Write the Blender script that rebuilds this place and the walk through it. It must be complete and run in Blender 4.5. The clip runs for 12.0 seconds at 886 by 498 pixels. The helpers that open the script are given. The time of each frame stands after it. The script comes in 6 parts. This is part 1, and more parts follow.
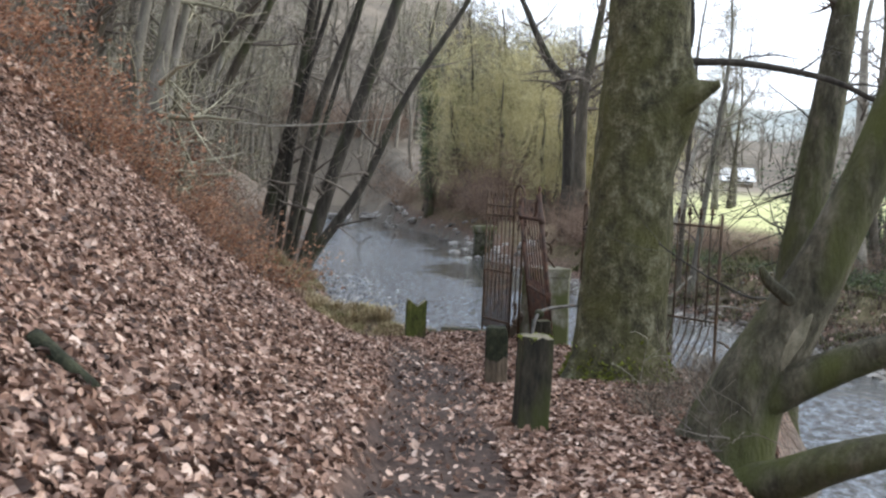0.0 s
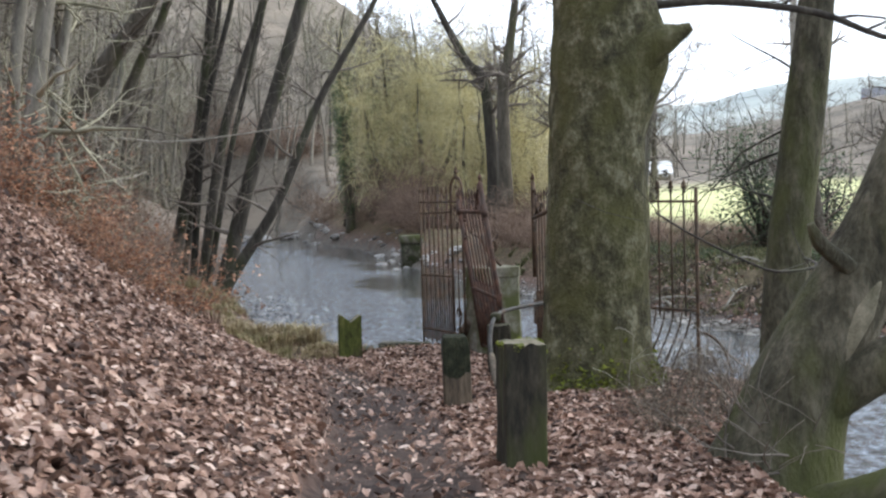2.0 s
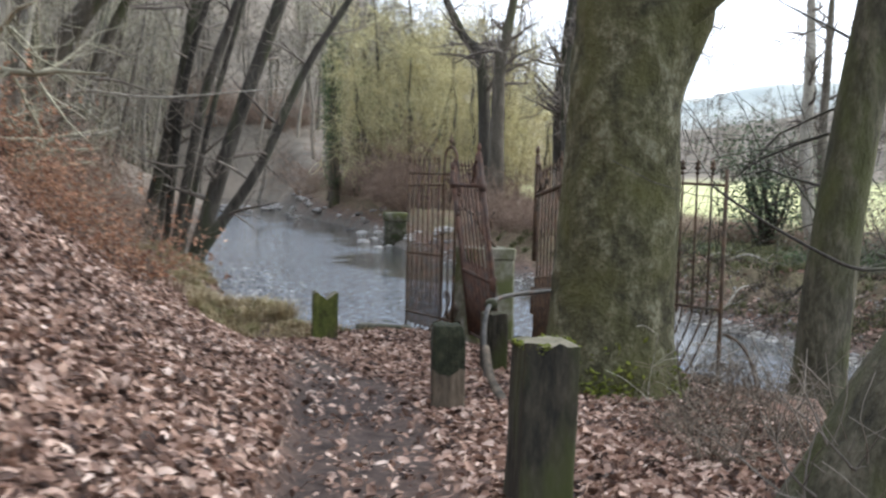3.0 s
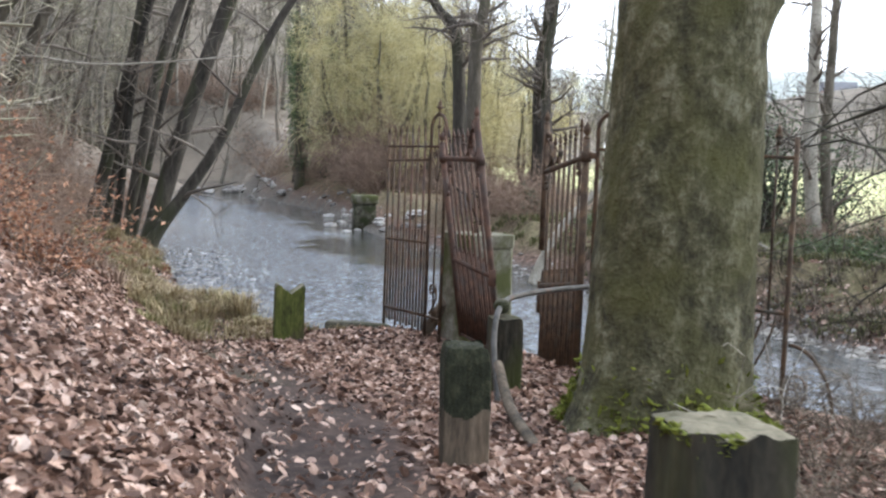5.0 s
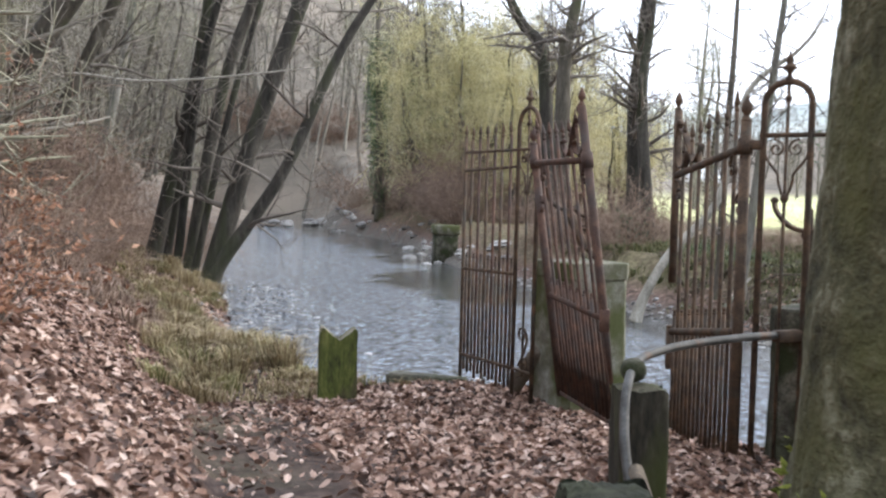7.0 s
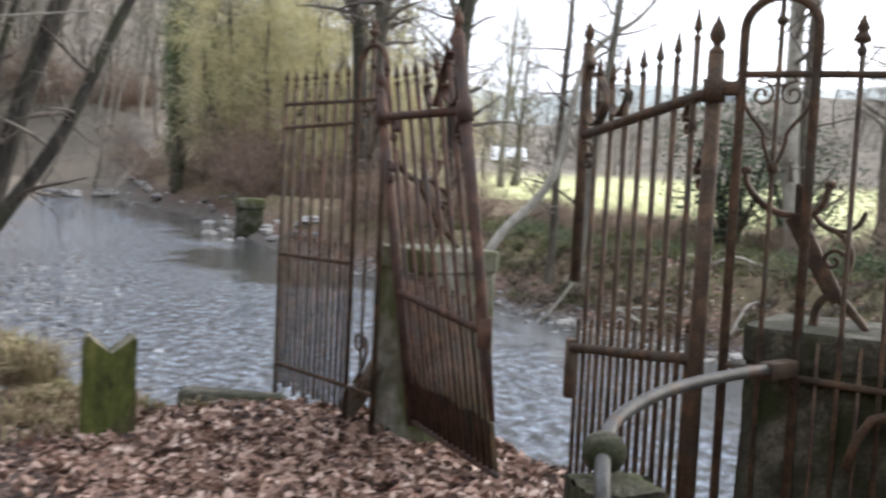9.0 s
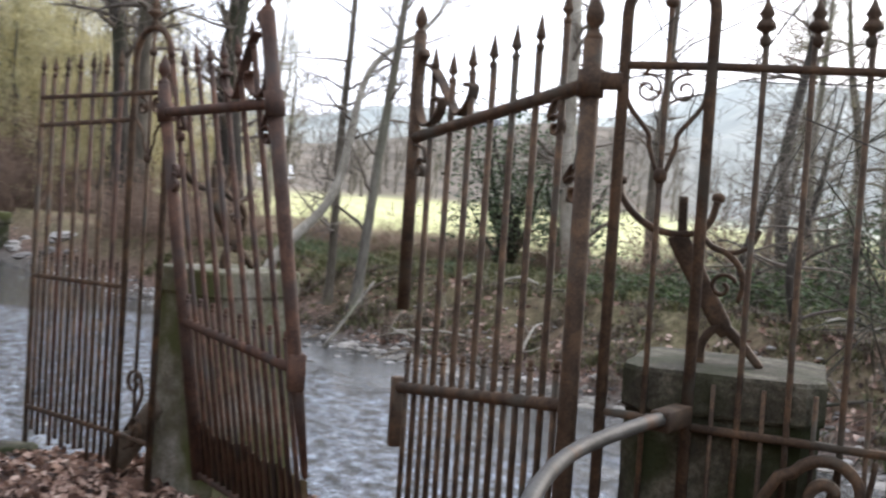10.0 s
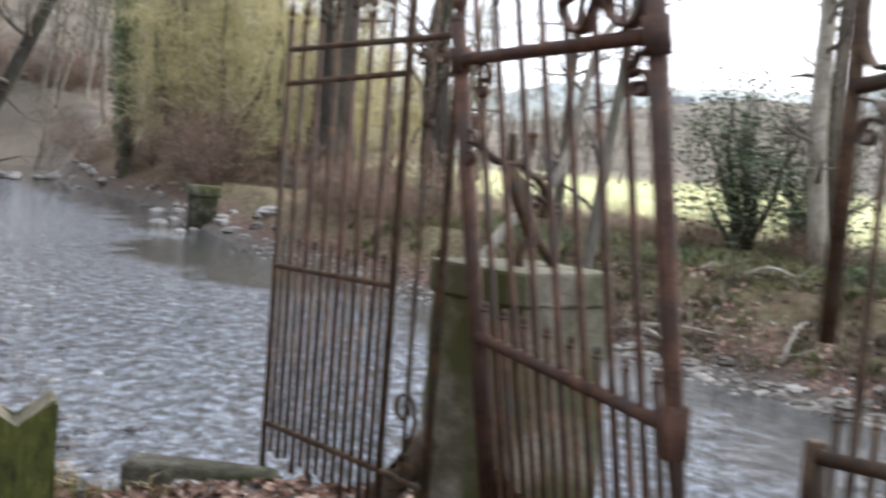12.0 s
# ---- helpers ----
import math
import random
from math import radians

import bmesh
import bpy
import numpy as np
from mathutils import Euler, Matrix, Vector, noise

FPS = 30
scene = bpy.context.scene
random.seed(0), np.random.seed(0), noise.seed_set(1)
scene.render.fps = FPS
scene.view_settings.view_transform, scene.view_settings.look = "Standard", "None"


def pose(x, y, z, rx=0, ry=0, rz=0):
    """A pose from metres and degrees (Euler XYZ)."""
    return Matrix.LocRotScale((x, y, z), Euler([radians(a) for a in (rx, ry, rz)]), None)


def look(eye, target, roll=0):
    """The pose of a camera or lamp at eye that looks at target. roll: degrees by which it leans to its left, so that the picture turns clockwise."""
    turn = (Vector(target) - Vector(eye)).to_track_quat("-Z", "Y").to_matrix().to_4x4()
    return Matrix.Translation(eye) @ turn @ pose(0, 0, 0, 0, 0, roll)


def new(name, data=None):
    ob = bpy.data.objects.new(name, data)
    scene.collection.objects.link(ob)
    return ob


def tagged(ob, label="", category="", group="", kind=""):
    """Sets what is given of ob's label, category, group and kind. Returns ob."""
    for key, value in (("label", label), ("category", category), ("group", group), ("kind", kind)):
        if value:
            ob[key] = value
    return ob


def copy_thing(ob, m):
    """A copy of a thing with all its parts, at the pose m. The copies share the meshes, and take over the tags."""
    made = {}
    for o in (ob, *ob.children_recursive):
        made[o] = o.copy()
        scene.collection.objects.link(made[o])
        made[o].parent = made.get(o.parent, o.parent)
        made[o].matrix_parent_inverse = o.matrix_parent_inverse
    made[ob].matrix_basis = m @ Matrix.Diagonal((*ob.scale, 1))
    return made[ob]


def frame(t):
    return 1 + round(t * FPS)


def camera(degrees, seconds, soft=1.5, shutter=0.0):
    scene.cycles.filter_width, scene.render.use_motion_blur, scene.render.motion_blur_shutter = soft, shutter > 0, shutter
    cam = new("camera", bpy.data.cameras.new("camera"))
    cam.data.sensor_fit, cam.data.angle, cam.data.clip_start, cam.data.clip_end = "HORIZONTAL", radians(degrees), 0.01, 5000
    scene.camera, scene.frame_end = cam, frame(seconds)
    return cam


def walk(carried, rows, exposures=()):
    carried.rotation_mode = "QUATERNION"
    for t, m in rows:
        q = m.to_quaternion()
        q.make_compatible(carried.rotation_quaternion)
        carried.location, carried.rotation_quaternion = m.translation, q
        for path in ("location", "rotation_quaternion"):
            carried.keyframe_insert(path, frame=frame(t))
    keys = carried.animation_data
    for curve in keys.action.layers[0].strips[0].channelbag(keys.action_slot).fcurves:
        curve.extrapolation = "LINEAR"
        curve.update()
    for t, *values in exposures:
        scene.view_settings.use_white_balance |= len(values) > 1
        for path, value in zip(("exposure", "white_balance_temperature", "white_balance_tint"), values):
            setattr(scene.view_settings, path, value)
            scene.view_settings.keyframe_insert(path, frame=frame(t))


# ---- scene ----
cam = camera(45.0, 12.0, soft=2.35, shutter=0.5)
PATH = [
    (0, (2.279, 1.744, 1.189), (1.97, 3.716, 1.062), 2.6),
    (0.5, (2.15, 2.309, 1.093), (1.838, 4.282, 0.991), 2.1),
    (1, (2.023, 2.964, 0.98), (1.694, 4.935, 0.89), 0.8),
    (1.5, (1.859, 3.502, 0.903), (1.624, 5.487, 0.864), -0.5),
    (2, (1.828, 3.808, 0.88), (1.661, 5.799, 0.781), -1.7),
    (2.5, (1.716, 4.44, 0.813), (1.533, 6.429, 0.702), 0.2),
    (3, (1.595, 5.341, 0.718), (1.462, 7.333, 0.586), 1.7),
    (3.2, (1.578, 5.633, 0.68), (1.48, 7.626, 0.542), 2.7),
    (4.8, (1.195, 7.374, 0.594), (1.141, 9.368, 0.442), 2.2),
    (5, (1.187, 7.632, 0.575), (1.12, 9.625, 0.416), 2.2),
    (5.5, (1.166, 8.469, 0.477), (1.065, 10.463, 0.347), 1.2),
    (6, (1.134, 9.25, 0.429), (0.983, 11.242, 0.332), 1.4),
    (6.5, (1.082, 9.879, 0.376), (0.878, 11.866, 0.276), 1.6),
    (6.7, (1.063, 10.16, 0.347), (0.835, 12.145, 0.249), 1.6),
    (8.3, (0.768, 12.124, 0.302), (0.627, 14.114, 0.171), 2.0),
    (8.5, (0.737, 12.376, 0.285), (0.658, 14.371, 0.158), 2.0),
    (9, (0.662, 12.966, 0.252), (0.803, 14.957, 0.119), 2.9),
    (9.5, (0.624, 13.57, 0.227), (0.991, 15.533, 0.113), 3.3),
    (10, (0.542, 13.964, 0.194), (1.112, 15.879, 0.121), 3.8),
    (10.5, (0.513, 14.344, 0.165), (1.176, 16.228, 0.057), 4.3),
    (11, (0.471, 14.827, 0.208), (1.099, 16.719, 0.048), 4.4),
    (11.5, (0.357, 15.193, 0.19), (0.817, 17.133, 0.031), 4.5),
    (12, (0.166, 15.67, 0.15), (0.403, 17.651, 0.011), 4.5),
]
walk(cam, [(t, look(eye, target, roll)) for t, eye, target, roll in PATH], exposures=[(0, 0.88, 6250, 9), (3, 1.08, 6200, 9), (5.5, 1.36, 6200, 10), (8.5, 1.18, 6300, 11), (9.5, 1.08, 6400, 12), (10.5, 1.08, 6350, 14), (12, 1.2, 6450, 12)])

# ---- light: a bright overcast winter sky with a weak, wide sun ----
SUN_ELEVATION, SUN_TURN = 24.0, 62.0
world = bpy.data.worlds.new("overcast_sky")
scene.world = world
world.use_nodes = True
wn, wl = world.node_tree.nodes, world.node_tree.links
wn.clear()
sky = wn.new("ShaderNodeTexSky")
sky.sky_type = "NISHITA"
sky.sun_disc = False
sky.sun_elevation, sky.sun_rotation = radians(SUN_ELEVATION), radians(SUN_TURN)
sky.dust_density, sky.air_density = 6.0, 1.0
veil = wn.new("ShaderNodeMixRGB")
veil.inputs[0].default_value = 0.72
veil.inputs[2].default_value = (11.0, 11.9, 13.4, 1)
bg = wn.new("ShaderNodeBackground")
bg.inputs[1].default_value = 0.11
wo = wn.new("ShaderNodeOutputWorld")
wl.new(sky.outputs[0], veil.inputs[1])
wl.new(veil.outputs[0], bg.inputs[0])
wl.new(bg.outputs[0], wo.inputs[0])
sun_data = bpy.data.lights.new("sun", "SUN")
sun_data.energy, sun_data.angle, sun_data.color = 1.5, radians(22), (1.0, 0.96, 0.90)
sun = new("sun", sun_data)
sa, se = radians(SUN_TURN), radians(SUN_ELEVATION)
sun.matrix_world = look((math.sin(sa) * math.cos(se) * 60, math.cos(sa) * math.cos(se) * 60, math.sin(se) * 60), (0, 0, 0))


# ---- materials ----
def material(name, stops, scale=6.0, fine=60.0, rough=0.85, bump=0.3, bump_size=0.02, metal=0.0, coords="Object",
             stretch=(1, 1, 1), tint=None, tint_scale=2.0, tint_range=(0.52, 0.62), island=0.0, spread=0.0, trans=0.0):
    """A procedural surface: a coarse and a fine noise through a ramp, an optional second colour in patches, and relief."""
    m = bpy.data.materials.new(name)
    m.use_nodes = True
    n, l = m.node_tree.nodes, m.node_tree.links
    n.clear()
    out, p = n.new("ShaderNodeOutputMaterial"), n.new("ShaderNodeBsdfPrincipled")
    l.new(p.outputs[0], out.inputs[0])
    tc, mp = n.new("ShaderNodeTexCoord"), n.new("ShaderNodeMapping")
    l.new(tc.outputs[coords], mp.inputs[0])
    mp.inputs["Scale"].default_value = stretch
    coarse, small = n.new("ShaderNodeTexNoise"), n.new("ShaderNodeTexNoise")
    for tex, sc, det in ((coarse, scale, 6), (small, fine, 4)):
        tex.inputs["Scale"].default_value, tex.inputs["Detail"].default_value = sc, det
        tex.inputs["Roughness"].default_value = 0.65
        l.new(mp.outputs[0], tex.inputs["Vector"])
    mix = n.new("ShaderNodeMath")
    mix.operation = "MULTIPLY_ADD"
    mix.inputs[1].default_value = 0.45
    l.new(small.outputs["Fac"], mix.inputs[0])
    sub = n.new("ShaderNodeMath")
    sub.operation = "MULTIPLY_ADD"
    sub.inputs[1].default_value, sub.inputs[2].default_value = 1.0, -0.22
    l.new(coarse.outputs["Fac"], sub.inputs[0])
    l.new(sub.outputs[0], mix.inputs[2])
    value = mix.outputs[0]
    for source, amount in (("island", island), ("object", spread)):
        if amount:
            r = n.new("ShaderNodeNewGeometry") if source == "island" else n.new("ShaderNodeObjectInfo")
            add = n.new("ShaderNodeMath")
            add.operation = "MULTIPLY_ADD"
            add.inputs[1].default_value = amount
            shift = n.new("ShaderNodeMath")
            shift.inputs[1].default_value = -amount / 2
            l.new(r.outputs["Random Per Island" if source == "island" else "Random"], add.inputs[0])
            l.new(value, shift.inputs[0])
            l.new(shift.outputs[0], add.inputs[2])
            value = add.outputs[0]
    ramp = n.new("ShaderNodeValToRGB")
    while len(ramp.color_ramp.elements) < len(stops):
        ramp.color_ramp.elements.new(0.5)
    for e, (pos, col) in zip(ramp.color_ramp.elements, stops):
        e.position, e.color = pos, (*col, 1)
    l.new(value, ramp.inputs[0])
    colour = ramp.outputs[0]
    if tint:
        patch = n.new("ShaderNodeTexNoise")
        patch.inputs["Scale"].default_value, patch.inputs["Detail"].default_value = tint_scale, 5
        l.new(mp.outputs[0], patch.inputs["Vector"])
        rng = n.new("ShaderNodeMapRange")
        rng.inputs["From Min"].default_value, rng.inputs["From Max"].default_value = tint_range
        l.new(patch.outputs["Fac"], rng.inputs["Value"])
        mx = n.new("ShaderNodeMixRGB")
        mx.inputs[2].default_value = (*tint, 1)
        l.new(rng.outputs[0], mx.inputs[0])
        l.new(colour, mx.inputs[1])
        colour = mx.outputs[0]
    l.new(colour, p.inputs["Base Color"])
    p.inputs["Roughness"].default_value, p.inputs["Metallic"].default_value = rough, metal
    p.inputs["Specular IOR Level"].default_value = 0.3
    if bump:
        b = n.new("ShaderNodeBump")
        b.inputs["Strength"].default_value, b.inputs["Distance"].default_value = bump, bump_size
        l.new(mix.outputs[0], b.inputs["Height"])
        l.new(b.outputs[0], p.inputs["Normal"])
    if trans:
        t = n.new("ShaderNodeBsdfTranslucent")
        ms = n.new("ShaderNodeMixShader")
        ms.inputs[0].default_value = trans
        l.new(colour, t.inputs[0])
        l.new(p.outputs[0], ms.inputs[1])
        l.new(t.outputs[0], ms.inputs[2])
        l.new(ms.outputs[0], out.inputs[0])
    return m


RUST = material("rusted_iron", [(0.3, (0.030, 0.021, 0.015)), (0.5, (0.074, 0.049, 0.032)), (0.7, (0.140, 0.086, 0.050))], 9, 90, 0.8, 0.5, 0.004,
                0.15, tint=(0.075, 0.068, 0.054), tint_scale=5, tint_range=(0.55, 0.7))
REDRUST = material("red_rusted_iron", [(0.3, (0.033, 0.021, 0.016)), (0.5, (0.075, 0.043, 0.031)), (0.7, (0.14, 0.075, 0.05))], 9, 90, 0.8, 0.5, 0.004,
                   0.1, tint=(0.06, 0.05, 0.045), tint_scale=4, tint_range=(0.5, 0.68))
OLIVERUST = material("olive_brown_rusted_sheet", [(0.3, (0.085, 0.062, 0.036)), (0.5, (0.175, 0.130, 0.075)), (0.7, (0.27, 0.205, 0.12))], 6, 70, 0.9, 0.4, 0.004,
                     tint=(0.085, 0.082, 0.04), tint_scale=4, tint_range=(0.5, 0.66))
GREYPIPE = material("weathered_grey_steel_tube", [(0.35, (0.042, 0.040, 0.036)), (0.6, (0.085, 0.082, 0.076)), (0.75, (0.145, 0.142, 0.134))], 7, 60, 0.6, 0.25, 0.002,
                    0.3, tint=(0.12, 0.07, 0.045), tint_scale=6, tint_range=(0.58, 0.7))
CONCRETE = material("weathered_concrete", [(0.3, (0.070, 0.063, 0.046)), (0.5, (0.145, 0.132, 0.10)), (0.7, (0.30, 0.285, 0.245))], 5, 55, 0.9, 0.7, 0.012,
                    tint=(0.062, 0.068, 0.022), tint_scale=2.0, tint_range=(0.40, 0.57))
MOSSY_STONE = material("mossy_concrete", [(0.3, (0.022, 0.020, 0.014)), (0.5, (0.058, 0.053, 0.037)), (0.70, (0.15, 0.14, 0.105))], 7, 55, 0.95, 0.8, 0.02,
                       tint=(0.024, 0.029, 0.010), tint_scale=3, tint_range=(0.46, 0.6))
OLDWOOD = material("weathered_dark_timber", [(0.3, (0.012, 0.011, 0.008)), (0.5, (0.036, 0.031, 0.021)), (0.72, (0.080, 0.068, 0.048))], 5, 40, 0.9, 0.7, 0.01,
                   stretch=(1, 1, 0.3), tint=(0.042, 0.048, 0.014), tint_scale=4, tint_range=(0.44, 0.62))
BLACKMOSS = material("black_green_moss", [(0.3, (0.008, 0.009, 0.005)), (0.5, (0.02, 0.022, 0.012)), (0.72, (0.05, 0.052, 0.028))], 9, 70, 1.0, 0.9, 0.02)
BROWNWOOD = material("brown_weathered_timber", [(0.3, (0.03, 0.024, 0.017)), (0.5, (0.075, 0.058, 0.04)), (0.72, (0.15, 0.115, 0.08))], 5, 40, 0.9, 0.7, 0.01, stretch=(1, 1, 0.2))
MOSSWOOD = material("moss_covered_timber", [(0.3, (0.022, 0.026, 0.008)), (0.5, (0.072, 0.082, 0.018)), (0.72, (0.15, 0.15, 0.045))], 6, 50, 0.95, 0.7, 0.012,
                    stretch=(1, 1, 0.4), tint=(0.045, 0.036, 0.020), tint_scale=5, tint_range=(0.50, 0.66))
CUTWOOD = material("bleached_cut_timber", [(0.3, (0.075, 0.070, 0.042)), (0.6, (0.18, 0.16, 0.112)), (0.8, (0.29, 0.26, 0.19))], 7, 60, 0.9, 0.5, 0.006)
OAKBARK = material("green_algae_bark", [(0.26, (0.012, 0.011, 0.007)), (0.40, (0.040, 0.037, 0.020)), (0.54, (0.082, 0.077, 0.040)), (0.68, (0.19, 0.18, 0.12))], 6.0, 28, 0.95, 1.0, 0.05, stretch=(1, 1, 0.8),
                   tint=(0.072, 0.070, 0.023), tint_scale=2.1, tint_range=(0.44, 0.70))
OLIVEBARK = material("dark_olive_bark", [(0.3, (0.020, 0.018, 0.012)), (0.50, (0.058, 0.053, 0.034)), (0.72, (0.14, 0.125, 0.09))], 6, 30, 0.95, 1.0, 0.04,
                     stretch=(1, 1, 0.4), tint=(0.062, 0.068, 0.02), tint_scale=2.2, tint_range=(0.45, 0.64))
# Grey bark and twigs, with the background woods' haze mixed into the colour
GREYBARK = material("hazed_grey_winter_bark", [(0.3, (0.075, 0.068, 0.056)), (0.52, (0.155, 0.142, 0.118)), (0.74, (0.26, 0.24, 0.205))], 4, 30, 0.95, 0.5, 0.02,
                    stretch=(1, 1, 0.25), tint=(0.11, 0.115, 0.065), tint_scale=1.2, tint_range=(0.5, 0.68), spread=0.2)
GREYTWIG = material("hazed_grey_twigs", [(0.3, (0.115, 0.10, 0.08)), (0.6, (0.20, 0.178, 0.145)), (0.8, (0.28, 0.255, 0.212))], 3, 20, 0.9, 0, island=0.4)
MOSS = material("thick_moss", [(0.3, (0.045, 0.06, 0.009)), (0.55, (0.125, 0.14, 0.02)), (0.75, (0.21, 0.215, 0.04))], 8, 80, 1.0, 0.9, 0.02)
BARK = material("grey_brown_bark", [(0.3, (0.035, 0.03, 0.023)), (0.52, (0.085, 0.073, 0.056)), (0.74, (0.16, 0.14, 0.11))], 4, 30, 0.95, 0.7, 0.02,
                stretch=(1, 1, 0.25), tint=(0.065, 0.07, 0.03), tint_scale=1.2, tint_range=(0.52, 0.68), spread=0.15)
DARKBARK = material("dark_wet_bark", [(0.3, (0.018, 0.016, 0.013)), (0.52, (0.05, 0.044, 0.036)), (0.74, (0.105, 0.094, 0.078))], 4, 30, 0.95, 0.7, 0.02,
                    stretch=(1, 1, 0.25), tint=(0.05, 0.055, 0.028), tint_scale=1.4, tint_range=(0.5, 0.68), spread=0.15)
PALEBARK = material("pale_smooth_bark", [(0.3, (0.16, 0.145, 0.115)), (0.52, (0.30, 0.275, 0.225)), (0.74, (0.45, 0.42, 0.36))], 5, 40, 0.85, 0.4, 0.01,
                    stretch=(1, 1, 0.4))
TWIG = material("brown_twigs", [(0.3, (0.085, 0.07, 0.058)), (0.6, (0.17, 0.145, 0.118)), (0.8, (0.26, 0.225, 0.185))], 3, 20, 0.9, 0, island=0.4)
REDTWIG = material("reddish_dead_stems", [(0.25, (0.11, 0.075, 0.055)), (0.55, (0.22, 0.15, 0.11)), (0.8, (0.33, 0.245, 0.185))], 3, 20, 0.9, 0, island=0.5)
WILLOWTWIG = material("yellow_green_willow_shoots", [(0.25, (0.46, 0.41, 0.21)), (0.55, (0.66, 0.61, 0.36)), (0.8, (0.78, 0.74, 0.52))], 3, 20, 0.85, 0, island=0.5, trans=0.5)
OLIVETWIG = material("olive_lichen_twigs", [(0.25, (0.14, 0.13, 0.09)), (0.55, (0.25, 0.235, 0.165)), (0.8, (0.37, 0.35, 0.26))], 3, 20, 0.9, 0, island=0.5)
LITTER = material("fallen_beech_leaves", [(0.10, (0.036, 0.021, 0.016)), (0.34, (0.125, 0.072, 0.052)), (0.58, (0.275, 0.168, 0.122)), (0.82, (0.46, 0.325, 0.258)),
                                          (1.0, (0.60, 0.47, 0.39))], 4, 90, 0.7, 0.25, 0.004, coords="Object", island=0.85, trans=0.12)
COPPER = material("copper_dead_leaves", [(0.15, (0.125, 0.056, 0.033)), (0.5, (0.285, 0.142, 0.084)), (0.85, (0.46, 0.275, 0.175))], 4, 60, 0.75, 0.2, 0.004,
                  island=0.8, trans=0.25)
EVERGREEN = material("dark_evergreen_leaves", [(0.2, (0.028, 0.046, 0.022)), (0.5, (0.065, 0.095, 0.046)), (0.85, (0.14, 0.18, 0.095))], 4, 60, 0.45, 0.1, 0.003,
                     island=0.7, trans=0.1)
IVY = material("ivy_leaves", [(0.2, (0.03, 0.055, 0.02)), (0.5, (0.07, 0.115, 0.045)), (0.85, (0.15, 0.20, 0.085))], 4, 60, 0.5, 0.1, 0.003, island=0.7, trans=0.15)
DRYGRASS = material("dry_straw_grass", [(0.2, (0.11, 0.080, 0.042)), (0.5, (0.245, 0.190, 0.105)), (0.85, (0.40, 0.33, 0.20))], 5, 60, 0.85, 0, island=0.7, trans=0.2)
GREENGRASS = material("dull_green_grass", [(0.2, (0.055, 0.062, 0.026)), (0.5, (0.125, 0.13, 0.06)), (0.85, (0.25, 0.235, 0.125))], 5, 60, 0.85, 0, island=0.7, trans=0.2)
TUSSOCK = material("yellow_green_tussock", [(0.2, (0.085, 0.08, 0.03)), (0.5, (0.18, 0.165, 0.07)), (0.85, (0.33, 0.29, 0.15))], 5, 60, 0.85, 0, island=0.7, trans=0.2)
WETSTONE = material("wet_dark_stones", [(0.2, (0.035, 0.03, 0.028)), (0.5, (0.10, 0.09, 0.083)), (0.85, (0.30, 0.285, 0.27))], 5, 60, 0.35, 0.4, 0.006, island=0.7)
STONE = material("river_stones", [(0.2, (0.09, 0.082, 0.074)), (0.5, (0.21, 0.195, 0.18)), (0.85, (0.40, 0.385, 0.36))], 5, 60, 0.7, 0.4, 0.006, island=0.6)
PALESTONE = material("pale_bank_stones", [(0.2, (0.09, 0.08, 0.068)), (0.5, (0.20, 0.182, 0.155)), (0.85, (0.36, 0.335, 0.30))], 5, 60, 0.8, 0.4, 0.008, island=0.6)
DEBRIS = material("mud_and_branch_debris", [(0.2, (0.05, 0.04, 0.03)), (0.5, (0.12, 0.095, 0.07)), (0.85, (0.24, 0.20, 0.15))], 4, 40, 0.9, 0.3, 0.01, island=0.5)
WHITEPAINT = material("white_render", [(0.3, (0.72, 0.71, 0.69)), (0.7, (0.84, 0.83, 0.81))], 2, 20, 0.8, 0.05)
SLATE = material("slate_roof", [(0.3, (0.10, 0.10, 0.11)), (0.7, (0.2, 0.2, 0.21))], 2, 20, 0.7, 0.1)
BRICK = material("red_brick", [(0.3, (0.24, 0.10, 0.07)), (0.7, (0.42, 0.22, 0.17))], 2, 20, 0.85, 0.1)
GLASSDARK = material("dark_window_glass", [(0.3, (0.02, 0.022, 0.025)), (0.7, (0.05, 0.052, 0.056))], 2, 10, 0.12, 0)


